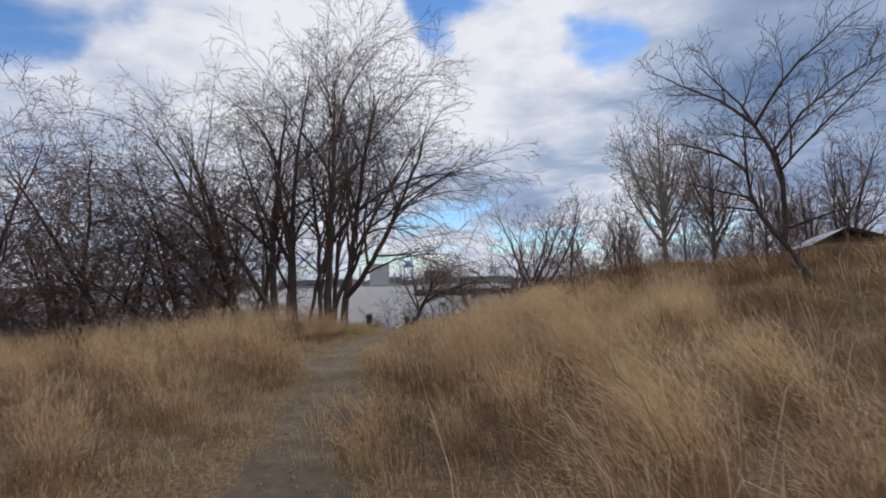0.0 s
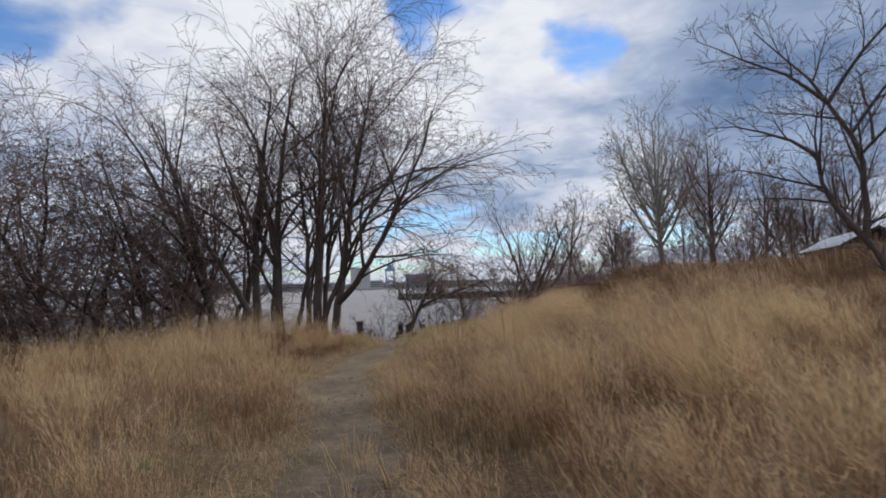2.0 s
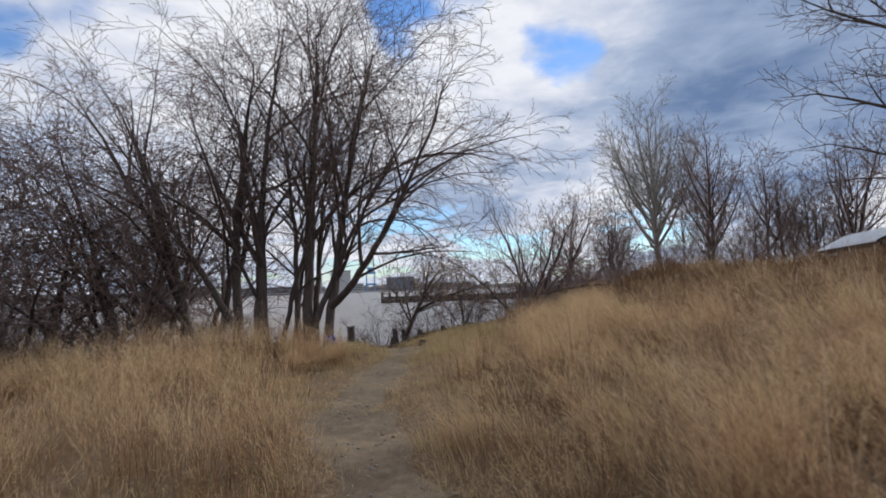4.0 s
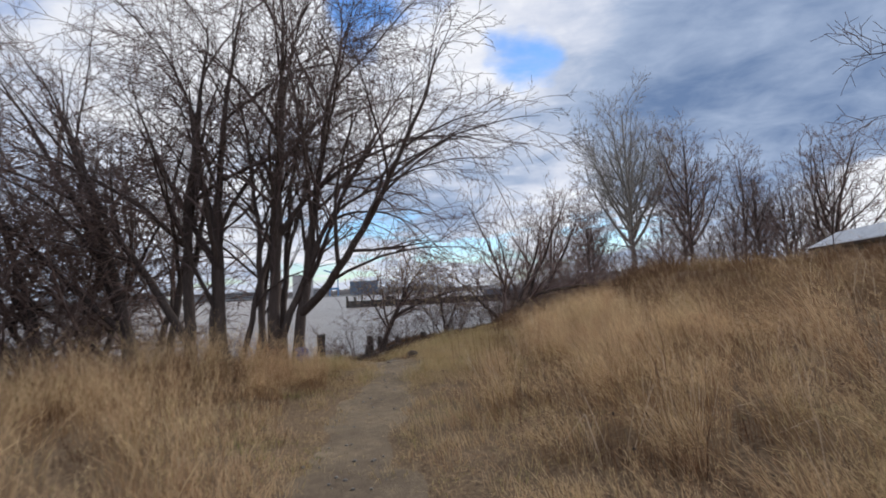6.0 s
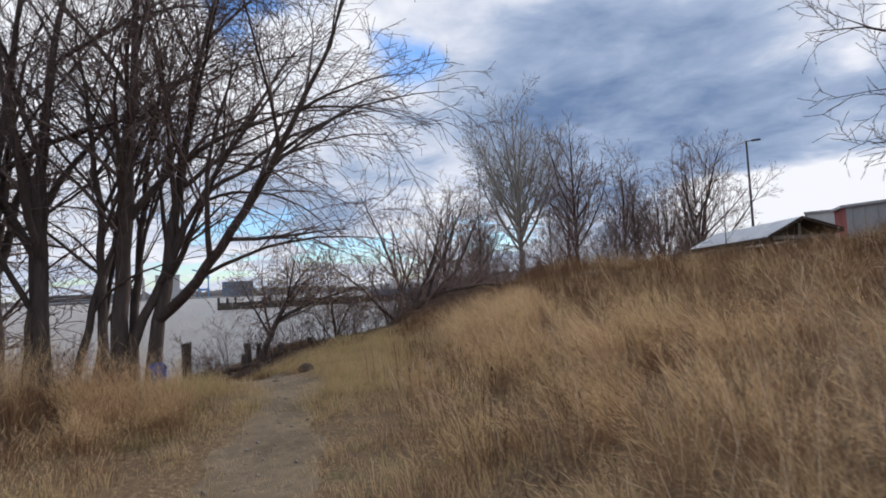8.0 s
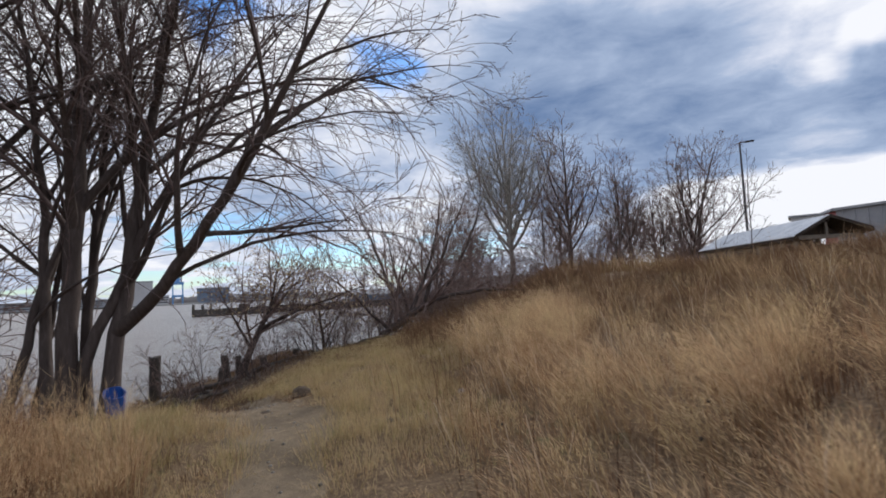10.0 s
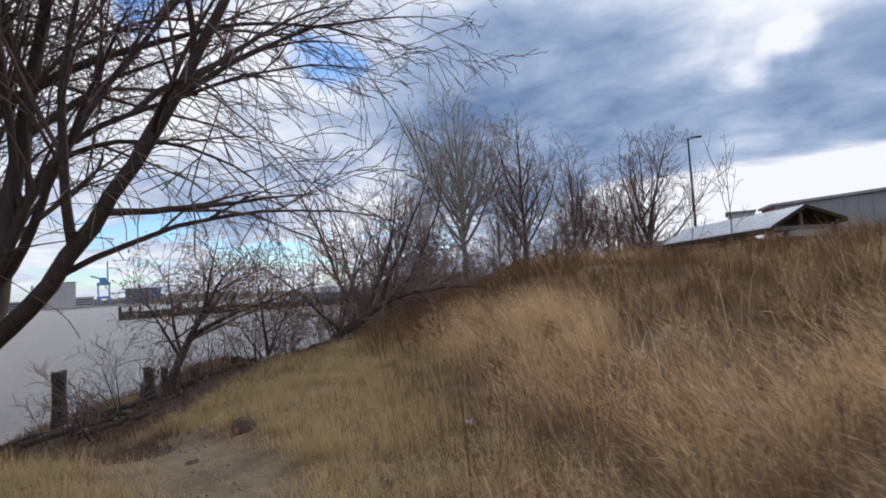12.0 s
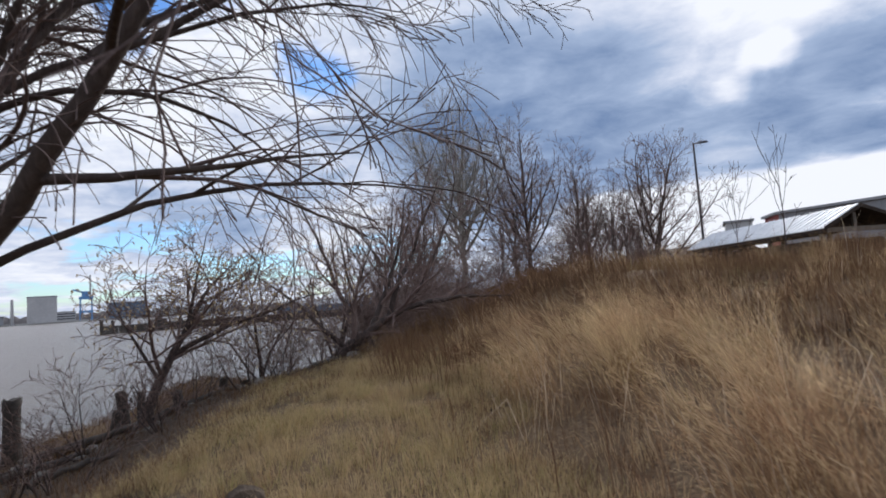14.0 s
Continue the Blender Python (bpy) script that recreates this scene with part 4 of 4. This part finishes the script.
def street_lamp(x, y, top, arm, label):
    base = z_at(x, y)
    root = thing("street_lamp", pose(x, y, base), label, "lamp", "street lamps")
    v, q = tubes([(np.array(((0, 0, -0.2), (0, 0, (top - base) / 2), (0, 0, top - base))), (0.12, 0.1, 0.075), 10)])
    mesh_part("pole", smooth(mesh_data("pole", v, q, (), LAMP_STEEL)), root)
    m = pose(0, 0, top - base, 0, 0, -50)
    part("arm", box(bmesh.new(), (arm, 0.07, 0.07), m @ pose(arm / 2, 0, -0.02)), LAMP_STEEL, root)
    part("lamp_head", box(bmesh.new(), (0.75, 0.34, 0.13), m @ pose(arm + 0.3, 0, 0), 0.04), LAMP_STEEL, root)
    part("base_plate", box(bmesh.new(), (0.4, 0.4, 0.05), pose(0, 0, 0.02)), LAMP_STEEL, root)


street_lamp(40.0, 44.4, 13.0, 0.45, "tall dark steel street lamp with a flat head")
p = spot(48.2, 95)
street_lamp(p.x, p.y, 13.6, 0.45, "distant steel street lamp behind the trees")

# ---- pier and far shore ----


def pier():
    root = thing("timber_pier", pose(-7.7, 158, WATER_Z), "old dark timber pier standing in the river", "pier")
    length, rng = 62.0, np.random.RandomState(2)
    for k in range(20):
        bm = bmesh.new()
        box(bm, (length / 20 - 0.08, 4.4, 0.45), pose((k + 0.5) * length / 20, 2.2, 1.55 + rng.uniform(-0.06, 0.06)), 0.03)
        part("deck_bay", bm, PILE_WOOD, root)
        for h in (0.0, 0.48, 0.96):
            part("side_board", box(bmesh.new(), (length / 20 - 0.05, 0.2, 0.46), pose((k + 0.5) * length / 20, 0.0, h + 0.1)), PILE_WOOD, root)
    for k in range(32):
        for y in (0.1, 4.3):
            h = 1.75 if 2 < k else 3.1 + rng.uniform(-0.3, 0.3)
            if k in (8, 12):
                h = 2.5
            v, q = tubes([(np.array(((0, 0, -3), (0, 0, h / 2), (0, 0, h))) + (k * 1.95 + rng.uniform(-0.3, 0.3), y, 0), (0.26, 0.25, 0.23), 8)])
            mesh_part("pile", smooth(mesh_data("pile", v, q, (), PILE_WOOD)), root)
    part("fender", box(bmesh.new(), (length * 0.9, 0.25, 0.5), pose(length / 2 + 2, -0.25, 1.2)), PILE_WOOD, root)
    part("bollard_box", box(bmesh.new(), (2.4, 1.6, 1.0), pose(11.5, 2.2, 2.2), 0.05), PILE_WOOD, root)


pier()


def ridge(name, x0, x1, y, depth, low, high, mat, label, seed, steps=160):
    """A long uneven strip of land or woods with a rolling top."""
    rng = np.random.RandomState(seed)
    x = np.linspace(x0, x1, steps)
    h = low + (high - low) * np.clip(0.5 + 0.4 * np.sin(x * 0.011 + seed) + 0.25 * rng.normal(0, 1, steps), 0.05, 1)
    rows = ((0, np.full(steps, WATER_Z - 0.5)), (depth * 0.1, WATER_Z + 0.5 + h * 0.5), (depth * 0.4, WATER_Z + h), (depth, WATER_Z + h * 0.8))
    verts = np.concatenate([np.stack([x, np.full(steps, y + d), z], -1) for d, z in rows])
    i = (np.arange(len(rows) - 1)[:, None] * steps + np.arange(steps - 1)[None]).ravel()
    return tagged(mesh_part(name, mesh_data(name, verts, np.stack([i, i + 1, i + steps + 1, i + steps], -1), (), mat)), label, name.split("_")[-1], kind="structure")


ridge("far_shore", -1500, 900, 900, 500, 2.0, 4.5, FAR_LAND, "low far shore of the river", 1)
ridge("far_woods", -1500, 800, 1010, 60, 6, 15, FAR_TREES, "band of bare woods on the far shore", 2, 500)


def far_box(name, bearing, dist, width, height, mat, label, windows=True):
    p = spot(bearing, dist, WATER_Z + 2)
    root = thing(name, pose(p.x, p.y, p.z, 0, 0, -bearing), label, "building", "works on the far shore")
    part("wall", box(bmesh.new(), (width, width * 0.5, height), pose(0, 0, height / 2)), mat, root)
    part("roof", box(bmesh.new(), (width * 1.03, width * 0.53, height * 0.05), pose(0, 0, height)), GREY_WALL, root)
    if windows:
        for k in range(3):
            part("window_band", box(bmesh.new(), (width * 0.9, 0.3, height * 0.1), pose(0, -width * 0.25 - 0.05, height * (0.25 + 0.25 * k))), GLASS_DARK, root)


far_box("silo_block", -6.6, 900, 32, 34, FAR_PALE, "grey concrete silo block", False)
far_box("dark_hall", -0.4, 880, 44, 21, BLUE_WALL, "dark works hall on the far shore", False)
far_box("white_tank_house", -5.0, 900, 24, 13, FAR_PALE, "pale works building on the far shore")
far_box("long_hall", 4.5, 920, 90, 10, FAR_PALE, "long low pale hall on the far shore")
far_box("long_hall", -13, 920, 120, 11, GREY_WALL, "long low grey hall on the far shore")
far_box("works_hall", -22, 920, 90, 16, GREY_WALL, "grey works hall on the far shore")
p = spot(-8.6, 900, WATER_Z)
chimney = thing("chimney", pose(p.x, p.y, p.z), "slim pale works chimney", "chimney")
v, q = tubes([(np.array(((0, 0, 0), (0, 0, 16), (0, 0, 34.0))), (2.2, 1.9, 1.5), 12)])
mesh_part("shaft", mesh_data("shaft", v, q, (), FAR_PALE), chimney)


def crane():
    p = spot(-3.5, 870, WATER_Z + 2)
    root = thing("harbour_crane", pose(p.x, p.y, p.z, 0, 0, 3.5) @ Matrix.Diagonal((0.8, 0.8, 1.22, 1)), "blue harbour gantry crane on the far shore", "crane")
    for x in (-8, 8):
        for y in (-5, 5):
            part("leg", box(bmesh.new(), (2.2, 2.2, 24), pose(x, y, 12)), BLUE_PAINT, root)
    part("portal_beam", box(bmesh.new(), (20, 12, 3), pose(0, 0, 24)), BLUE_PAINT, root)
    part("sill_beam", box(bmesh.new(), (20, 12, 2.5), pose(0, 0, 9)), BLUE_PAINT, root)
    part("machine_house", box(bmesh.new(), (10, 9, 6), pose(-1, 0, 28)), BLUE_PAINT, root)
    part("mast", box(bmesh.new(), (2.4, 2.4, 26), pose(6, 0, 36)), GREY_WALL, root)
    part("boom", box(bmesh.new(), (26, 2, 1.6), pose(-6, 0, 30.5, 0, 12, 0)), BLUE_PAINT, root)


crane()

# ---- grass ----


def blades(name, x, y, height, width, lean, bearing, mat, label, category="grass"):
    """Thin bent blades, one for every given place."""
    n = len(x)
    rng = np.random.RandomState(n)
    base = np.stack([x, y, ground_z(x, y) - 0.03], -1)
    out = np.stack([np.sin(bearing), np.cos(bearing), np.zeros(n)], -1)
    face = rng.uniform(0, 6.3, n)
    across = np.stack([np.cos(face), np.sin(face), np.zeros(n)], -1) * (width / 2)[:, None]
    rise = np.array((0, 0, 1.0))
    mid = base + rise * (height * 0.58)[:, None] + out * (height * lean * 0.28)[:, None]
    tip = base + rise * (height * np.sqrt(np.maximum(0.12, 1 - (lean * 0.95) ** 2)))[:, None] + out * (height * lean)[:, None]
    verts = np.stack([base - across, base + across, mid + across * 0.85, mid - across * 0.85, tip], 1).reshape(-1, 3)
    k = np.arange(n)[:, None] * 5
    return tagged(mesh_part(name, mesh_data(name, verts, k + np.array((0, 1, 2, 3)), k + np.array((3, 2, 4)), mat)), label, category, kind="stuff")


def tufts(rng, region, count, per, spread, share=None):
    """Places of blades in bunches; region keeps a place or not."""
    x0, x1, y0, y1, keep = region
    cx, cy = rng.uniform(x0, x1, count), rng.uniform(y0, y1, count)
    ok = keep(cx, cy)
    cx, cy = cx[ok], cy[ok]
    lumps = np.array([0.8 * noise.noise((float(p) * 0.9, float(q) * 0.9, 3.0)) + noise.noise((float(p) * 2.2, float(q) * 2.2, 9.0)) for p, q in zip(cx, cy)]) if len(cx) else cx
    if share:
        ok = (lumps + rng.normal(0, 0.08, len(cx))) * share > (share * 0.16 if share > 0 else -0.2)
        cx, cy, lumps = cx[ok], cy[ok], lumps[ok]
    size = rng.uniform(0.7, 1.1, len(cx)) * np.clip(0.8 + 0.95 * lumps, 0.3, 1.5)
    a, r = rng.uniform(0, 6.3, (len(cx), per)), np.sqrt(rng.rand(len(cx), per)) * spread
    x, y = cx[:, None] + r * np.cos(a), cy[:, None] + r * np.sin(a)
    lay = np.stack([rng.normal(0, 1, len(cx)), rng.normal(0, 1, len(cx))], -1).repeat(per, 0)
    return x.ravel(), y.ravel(), np.repeat(size, per), a.ravel(), (r / spread).ravel(), lay


def tall_grass(name, seed, region, count, per, spread, tall, wide, label, mat=None, upright=1.0, wind_share=0.7, share=None):
    rng = np.random.RandomState(seed)
    x, y, size, a, r, lay = tufts(rng, region, count, per, spread, share)
    h = tall * size * rng.uniform(0.5, 1.1, len(x))
    lean = (0.1 + 0.45 * r * rng.rand(len(x)) + 0.45 * rng.rand(len(x)) ** 3 + 0.1 * np.abs(lay[:, 0])) * upright
    wind = -70 + 40 * waves(x * 0.5, y * 0.5)
    bearing = np.arctan2(np.cos(a) + wind_share * np.sin(np.radians(wind)) + 0.5 * lay[:, 0], np.sin(a) + wind_share * np.cos(np.radians(wind)) + 0.5 * lay[:, 1])
    return blades(name, x, y, h, wide * rng.uniform(0.6, 1.3, len(x)), lean, bearing, mat or TAN_GRASS, label)


def on_hill(x, y):
    return (side_of(FOOT, x, y) > 0.3 + 0.3 * waves(x * 1.5, y * 1.5)) & (side_of(EDGE, x, y) > 3.4 + 1.0 * waves(x, y))


def on_bunch(x, y):
    up_slope = side_of(FOOT, x, y)
    return on_hill(x, y) & (up_slope > 0.3 + 1.5 * ease(y, 15.0, 19.0) + 0.5 * waves(x * 2.1, y * 1.9)) & (up_slope < 4.6 - 1.5 * ease(y, 14.0, 18.0) + 1.8 * waves(x * 0.7, y * 0.5 + 2))


def on_far_hill(x, y):
    return on_hill(x, y) & ((side_of(FOOT, x, y) > 9.5) | (y > 28))


def on_meadow(x, y):
    return (side_of(TRAIL, x, y) < -0.85 - 0.3 * waves(x * 1.3, y * 1.6)) & (side_of(EDGE, x, y) > 0.8) & (y < 21.4 - 4.2 * ease(x, -6.0, -3.2))


def near_trail(x, y):
    t = side_of(TRAIL, x, y)
    return (np.abs(t) > 0.22 + 0.5 * ease(y, 17.0, 20.0) + 0.3 * np.random.RandomState(3).rand(np.size(t))) & (side_of(EDGE, x, y) > -0.6) & ((side_of(FOOT, x, y) < 1.2) | (side_of(EDGE, x, y) < 4.6)) & (t > -2.4)


def on_bank(x, y):
    e = side_of(EDGE, x, y)
    return (e < 1.2 + 0.7 * ease(x, -2.5, 0.0) + 0.9 * waves(x * 1.4, y * 1.4)) & (e > -7.5) & (ground_z(x, y) > WATER_Z)




def plume_grass(seed, region, count, per, spread, tall, sweep, hairs, share, label, wide=0.0035, gust=25):
    """Bunch grass: arching reddish stems that lie over with the wind, and the feathery hairs of their plumes."""
    rng = np.random.RandomState(seed)
    x, y, size, a, r, lay = tufts(rng, region, count, per, spread, share)
    n = len(x)
    h = tall * size * rng.uniform(0.6, 1.08, n) * (0.55 + 0.45 * ease(np.abs(side_of(FOOT, x, y)), 0.3, 2.4))
    blow = np.radians(-72 + gust * waves(x * 0.45 + 3, y * 0.45)) + 0.3 * lay[:, 0]
    lean = np.clip(sweep * (0.75 + 0.35 * waves(x * 0.6, y * 0.6 + 5)) + 0.1 * lay[:, 1] + rng.normal(0, 0.07, n), 0.06, 0.8)
    ox, oy = np.sin(blow) * lean + np.cos(a) * r * 0.3, np.cos(blow) * lean + np.sin(a) * r * 0.3
    out = np.stack([ox, oy, np.zeros(n)], -1)
    bend = np.hypot(ox, oy)
    base = np.stack([x, y, ground_z(x, y) - 0.03], -1)

    def along(u):
        return base + out * (h * u ** 2)[:, None] + np.array((0, 0, 1.0)) * (h * u * (1 - 0.42 * bend ** 2 * u))[:, None]

    face = rng.uniform(0, 6.3, n)
    across = np.stack([np.cos(face), np.sin(face), np.zeros(n)], -1) * (wide * rng.uniform(0.25, 0.5, n))[:, None]
    one = np.ones(n)
    verts = []
    for u, thin in ((0, 1.0), (0.4, 0.9), (0.75, 0.6)):
        c = along(u * one)
        verts += [c - across * thin, c + across * thin]
    verts = np.stack(verts + [along(one)], 1).reshape(-1, 3)
    k = np.arange(n)[:, None] * 7
    quads = np.concatenate([k + np.array((0, 1, 3, 2)), k + np.array((2, 3, 5, 4))])
    tagged(mesh_part("grass_stems", mesh_data("grass_stems", verts, quads, k + np.array((4, 5, 6)), STEM)), "arching reddish-brown stems of " + label, "grass", kind="stuff")
    locks = []
    for q in range(hairs):
        u = 0.46 + 0.5 * (q + rng.rand(n)) / hairs
        c = along(u)
        run = along(u + 0.04) - c
        run /= np.linalg.norm(run, axis=1)[:, None]
        run = run + rng.normal(0, 0.36, (n, 3))
        end = c + run * (h * rng.uniform(0.07, 0.16, n))[:, None]
        side = np.cross(run, rng.normal(0, 1, (n, 3)))
        side *= (wide * rng.uniform(0.4, 0.8, n) / (np.linalg.norm(side, axis=1) + 1e-6))[:, None]
        locks.append(np.stack([c, (c + end) / 2 + side, end], 1))
    locks = np.concatenate(locks).reshape(-1, 3)
    tagged(mesh_part("grass_plumes", mesh_data("grass_plumes", locks, (), np.arange(len(locks)).reshape(-1, 3), PLUME)), "feathery pale plumes of " + label, "grass", kind="stuff")


plume_grass(11, (-1.5, 9, -2, 25, on_bunch), 5200, 44, 0.2, 0.86, 0.44, 10, 1, "wind-swept bunch grass on the slope")
# brown grass, its dark colour also paints shade into the gaps between bunches
tall_grass("hollow_grass", 25, (-1.5, 14, -2, 26, on_hill), 4200, 36, 0.28, 0.38, 0.0045, "shorter brown grass in the hollows of the slope", BROWN_GRASS, 1.3, 0.5, -1)
tall_grass("upper_weeds", 34, (2, 16, -2, 28, lambda x, y: on_hill(x, y) & ~on_bunch(x, y) & (side_of(FOOT, x, y) > 2.0)), 3000, 30, 0.27, 0.46, 0.006, "brown and olive weeds along the upper slope", DULL_GRASS, 1.25, 0.7)
tall_grass("ridge_brush", 37, (11, 16.6, 14.5, 21.5, on_hill), 700, 36, 0.3, 0.8, 0.006, "tall brown brush on the rise before the shelter", BROWN_GRASS, 1.1, 0.6)
plume_grass(35, (3, 15, -2, 28, lambda x, y: on_hill(x, y) & ~on_bunch(x, y) & (side_of(FOOT, x, y) > 2.0)), 1500, 30, 0.22, 0.6, 0.4, 6, 1, "sparser bunch grass on the upper slope")
tall_grass("hill_grass", 12, (5, 45, -4, 60, on_far_hill), 3000, 26, 0.42, 0.46, 0.012, "tall dull tan grass over the hill", DULL_GRASS, 1.2, 0.7, 1)
tall_grass("hill_brush", 32, (5, 40, -4, 50, on_far_hill), 3600, 16, 0.4, 0.5, 0.013, "dull brown grass and weeds over the hill", BROWN_GRASS, 1.2, 0.6, -1)
tall_grass("foot_grass", 18, (-2, 12, -2, 36, lambda x, y: (side_of(FOOT, x, y) > -0.5) & (side_of(FOOT, x, y) < 2.2) & (side_of(EDGE, x, y) > 1.6)), 1500, 30, 0.2, 0.4, 0.005, "knee-high dry grass at the foot of the slope", None, 1.5)
tall_grass("dead_stalks", 15, (-1, 25, -1, 40, on_hill), 1300, 9, 0.5, 0.95, 0.008, "dead brown stalks among the grass", BROWN_GRASS, 0.4)
plume_grass(13, (-11, 0.5, -1, 22.5, on_meadow), 2000, 40, 0.17, 0.9, 0.16, 10, 1, "pale bunch grass beside the path", gust=60)
plume_grass(38, (-4.3, -3.0, 15.4, 17.5, on_meadow), 60, 36, 0.16, 0.72, 0.16, 9, 0, "pale bunch grass before the trunks", gust=60)
tall_grass("meadow_weeds", 33, (-12, 0.5, -1, 22.5, on_meadow), 1700, 50, 0.26, 0.36, 0.0045, "dull brown weeds between the bunch grass", BROWN_GRASS, 1.2, 0.4, -1)
tall_grass("meadow_grass", 14, (-40, -9, -4, 24, on_meadow), 2600, 18, 0.42, 0.6, 0.014, "tall dull brown grass before the trees", DULL_GRASS)
tall_grass("thicket_weeds", 36, (-14, -4, 15.5, 23, on_meadow), 1500, 34, 0.3, 0.5, 0.006, "dark brown weeds along the foot of the trees", BROWN_GRASS, 1.0, 0.3)
tall_grass("short_grass", 16, (-5, 14, -3, 42, near_trail), 17000, 11, 0.16, 0.21, 0.0065, "short matted straw and green grass beside the path", SHORT_GRASS, 1.6, 0.1)
tall_grass("bank_weeds", 17, (-16, 12, 19, 42, on_bank), 12500, 12, 0.28, 0.34, 0.007, "dead brown weeds and brambles on the bank", BROWN_GRASS, 1.4, 0.1)
tall_grass("seed_heads", 19, (-1.5, 14, -1, 28, on_hill), 900, 7, 0.25, 0.95, 0.006, "pale feathery seed stalks above the grass", PALE_GRASS, 1.5, 0.7, 1)
tall_grass("hilltop_grass", 28, (5, 22, 14, 40, on_hill), 1700, 34, 0.35, 0.68, 0.008, "russet brown grass along the top of the slope", BROWN_GRASS, 1.2, 0.5, 1)
tall_grass("brush", 20, (2, 26, 22, 46, lambda x, y: (side_of(EDGE, x, y) > 2.2) & (side_of(EDGE, x, y) < 8.5)), 2400, 26, 0.35, 1.0, 0.01, "dark brown brush along the top of the bank", BROWN_GRASS, 1.1)


def near_spots(spots):
    return lambda x, y: np.min([np.hypot(x - a, (y - b) * 1.3) / r for a, b, r in spots], axis=0) < 1 + 0.4 * waves(x * 4, y * 4)


tall_grass("green_grass", 21, (-5, 6, 4, 27, near_spots(((3.4, 24.3, 0.85), (2.2, 22.6, 0.4), (0.9, 20.6, 0.4), (-3.1, 12.5, 0.5), (-2.9, 20.4, 0.6), (-3.2, 15.6, 0.5), (-2.7, 9.2, 0.4)))), 16000, 10, 0.12, 0.1, 0.006, "patches of short green grass", GREEN_GRASS, 1.2, 0.1)
tall_grass("bank_tufts", 27, (-3.5, 7, 16, 29, near_trail), 5200, 20, 0.15, 0.34, 0.005, "ragged pale and olive tufts along the top of the bank", SHORT_GRASS, 1.5, 0.2)
tall_grass("path_litter", 22, (-4, 1.5, -2, 23, lambda x, y: np.abs(side_of(TRAIL, x, y)) < 0.75 + 0.3 * waves(x * 3, y * 2)), 6000, 7, 0.16, 0.1, 0.005, "flattened straw and dead leaves along the path", SHORT_GRASS, 2.6, 0.1)
tall_grass("edge_tufts", 23, (-4.5, 1.5, -2, 21, lambda x, y: (np.abs(side_of(TRAIL, x, y)) > 0.38) & (np.abs(side_of(TRAIL, x, y)) < 1.5)), 1500, 22, 0.12, 0.24, 0.0045, "small ragged tufts along the path edge", TAN_GRASS, 1.6)


def pebbles():
    rng = np.random.RandomState(31)
    n = 260
    u = rng.rand(n)
    x = np.interp(u * 22, [p[1] for p in TRAIL[1:]], [p[0] for p in TRAIL[1:]]) + rng.normal(0, 0.22, n)
    y = u * 22
    size = rng.uniform(0.008, 0.028, n)
    corner = np.array(((1, 0, 0), (0, 1, 0), (-1, 0, 0), (0, -1, 0), (0, 0, 0.8), (0, 0, -0.5)), float)
    verts = np.stack([x, y, ground_z(x, y) + 0.025], -1)[:, None] + corner[None] * size[:, None, None] * rng.uniform(0.6, 1.2, (n, 6, 1))
    tri = np.array(((0, 1, 4), (1, 2, 4), (2, 3, 4), (3, 0, 4), (1, 0, 5), (2, 1, 5), (3, 2, 5), (0, 3, 5)))
    tagged(mesh_part("pebbles", mesh_data("pebbles", verts.reshape(-1, 3), (), (np.arange(n)[:, None, None] * 6 + tri[None]).reshape(-1, 3), STONE)), "small loose pebbles on the bare path", "pebbles", kind="stuff")


pebbles()


def seed_pods():
    """Dark dried flower heads on thin stalks."""
    rng = np.random.RandomState(41)
    x, y = rng.uniform(-1, 10, 260), rng.uniform(1, 25, 260)
    ok = on_hill(x, y)
    x, y = x[ok], y[ok]
    n, h, size = len(x), rng.uniform(0.6, 0.95, len(x)), rng.uniform(0.006, 0.012, len(x))
    blades("pod_stalks", x, y, h, np.full(n, 0.005), np.full(n, 0.05), rng.uniform(0, 6.3, n), BROWN_GRASS, "thin dead flower stalks", "stalks")
    corner = np.array(((1, 0, 0), (0, 1, 0), (-1, 0, 0), (0, -1, 0), (0, 0, 1.2), (0, 0, -1)), float)
    verts = np.stack([x, y, ground_z(x, y) + h - 0.05], -1)[:, None] + corner[None] * size[:, None, None]
    tri = np.array(((0, 1, 4), (1, 2, 4), (2, 3, 4), (3, 0, 4), (1, 0, 5), (2, 1, 5), (3, 2, 5), (0, 3, 5)))
    tagged(mesh_part("seed_pods", mesh_data("seed_pods", verts.reshape(-1, 3), (), (np.arange(n)[:, None, None] * 6 + tri[None]).reshape(-1, 3), DARK_TIMBER)), "dark dried flower heads above the grass", "flower heads", kind="stuff")


seed_pods()


def scrap(x, y, z, size, label):
    bm = bmesh.new()
    bmesh.ops.create_icosphere(bm, subdivisions=3, radius=size)
    for v in bm.verts:
        v.co *= 1 + 0.5 * noise.noise(v.co * (1.6 / size)) + 0.2 * noise.noise(v.co * (5 / size))
        v.co.z *= 0.6
    ob = part("plastic_scrap", bm, FAR_PALE)
    ob.matrix_world = pose(x, y, z)
    tagged(ob, label, "litter")


scrap(0.7, 18.1, z_at(0.7, 18.1) + 0.03, 0.05, "crumpled pale plastic scrap in the grass")
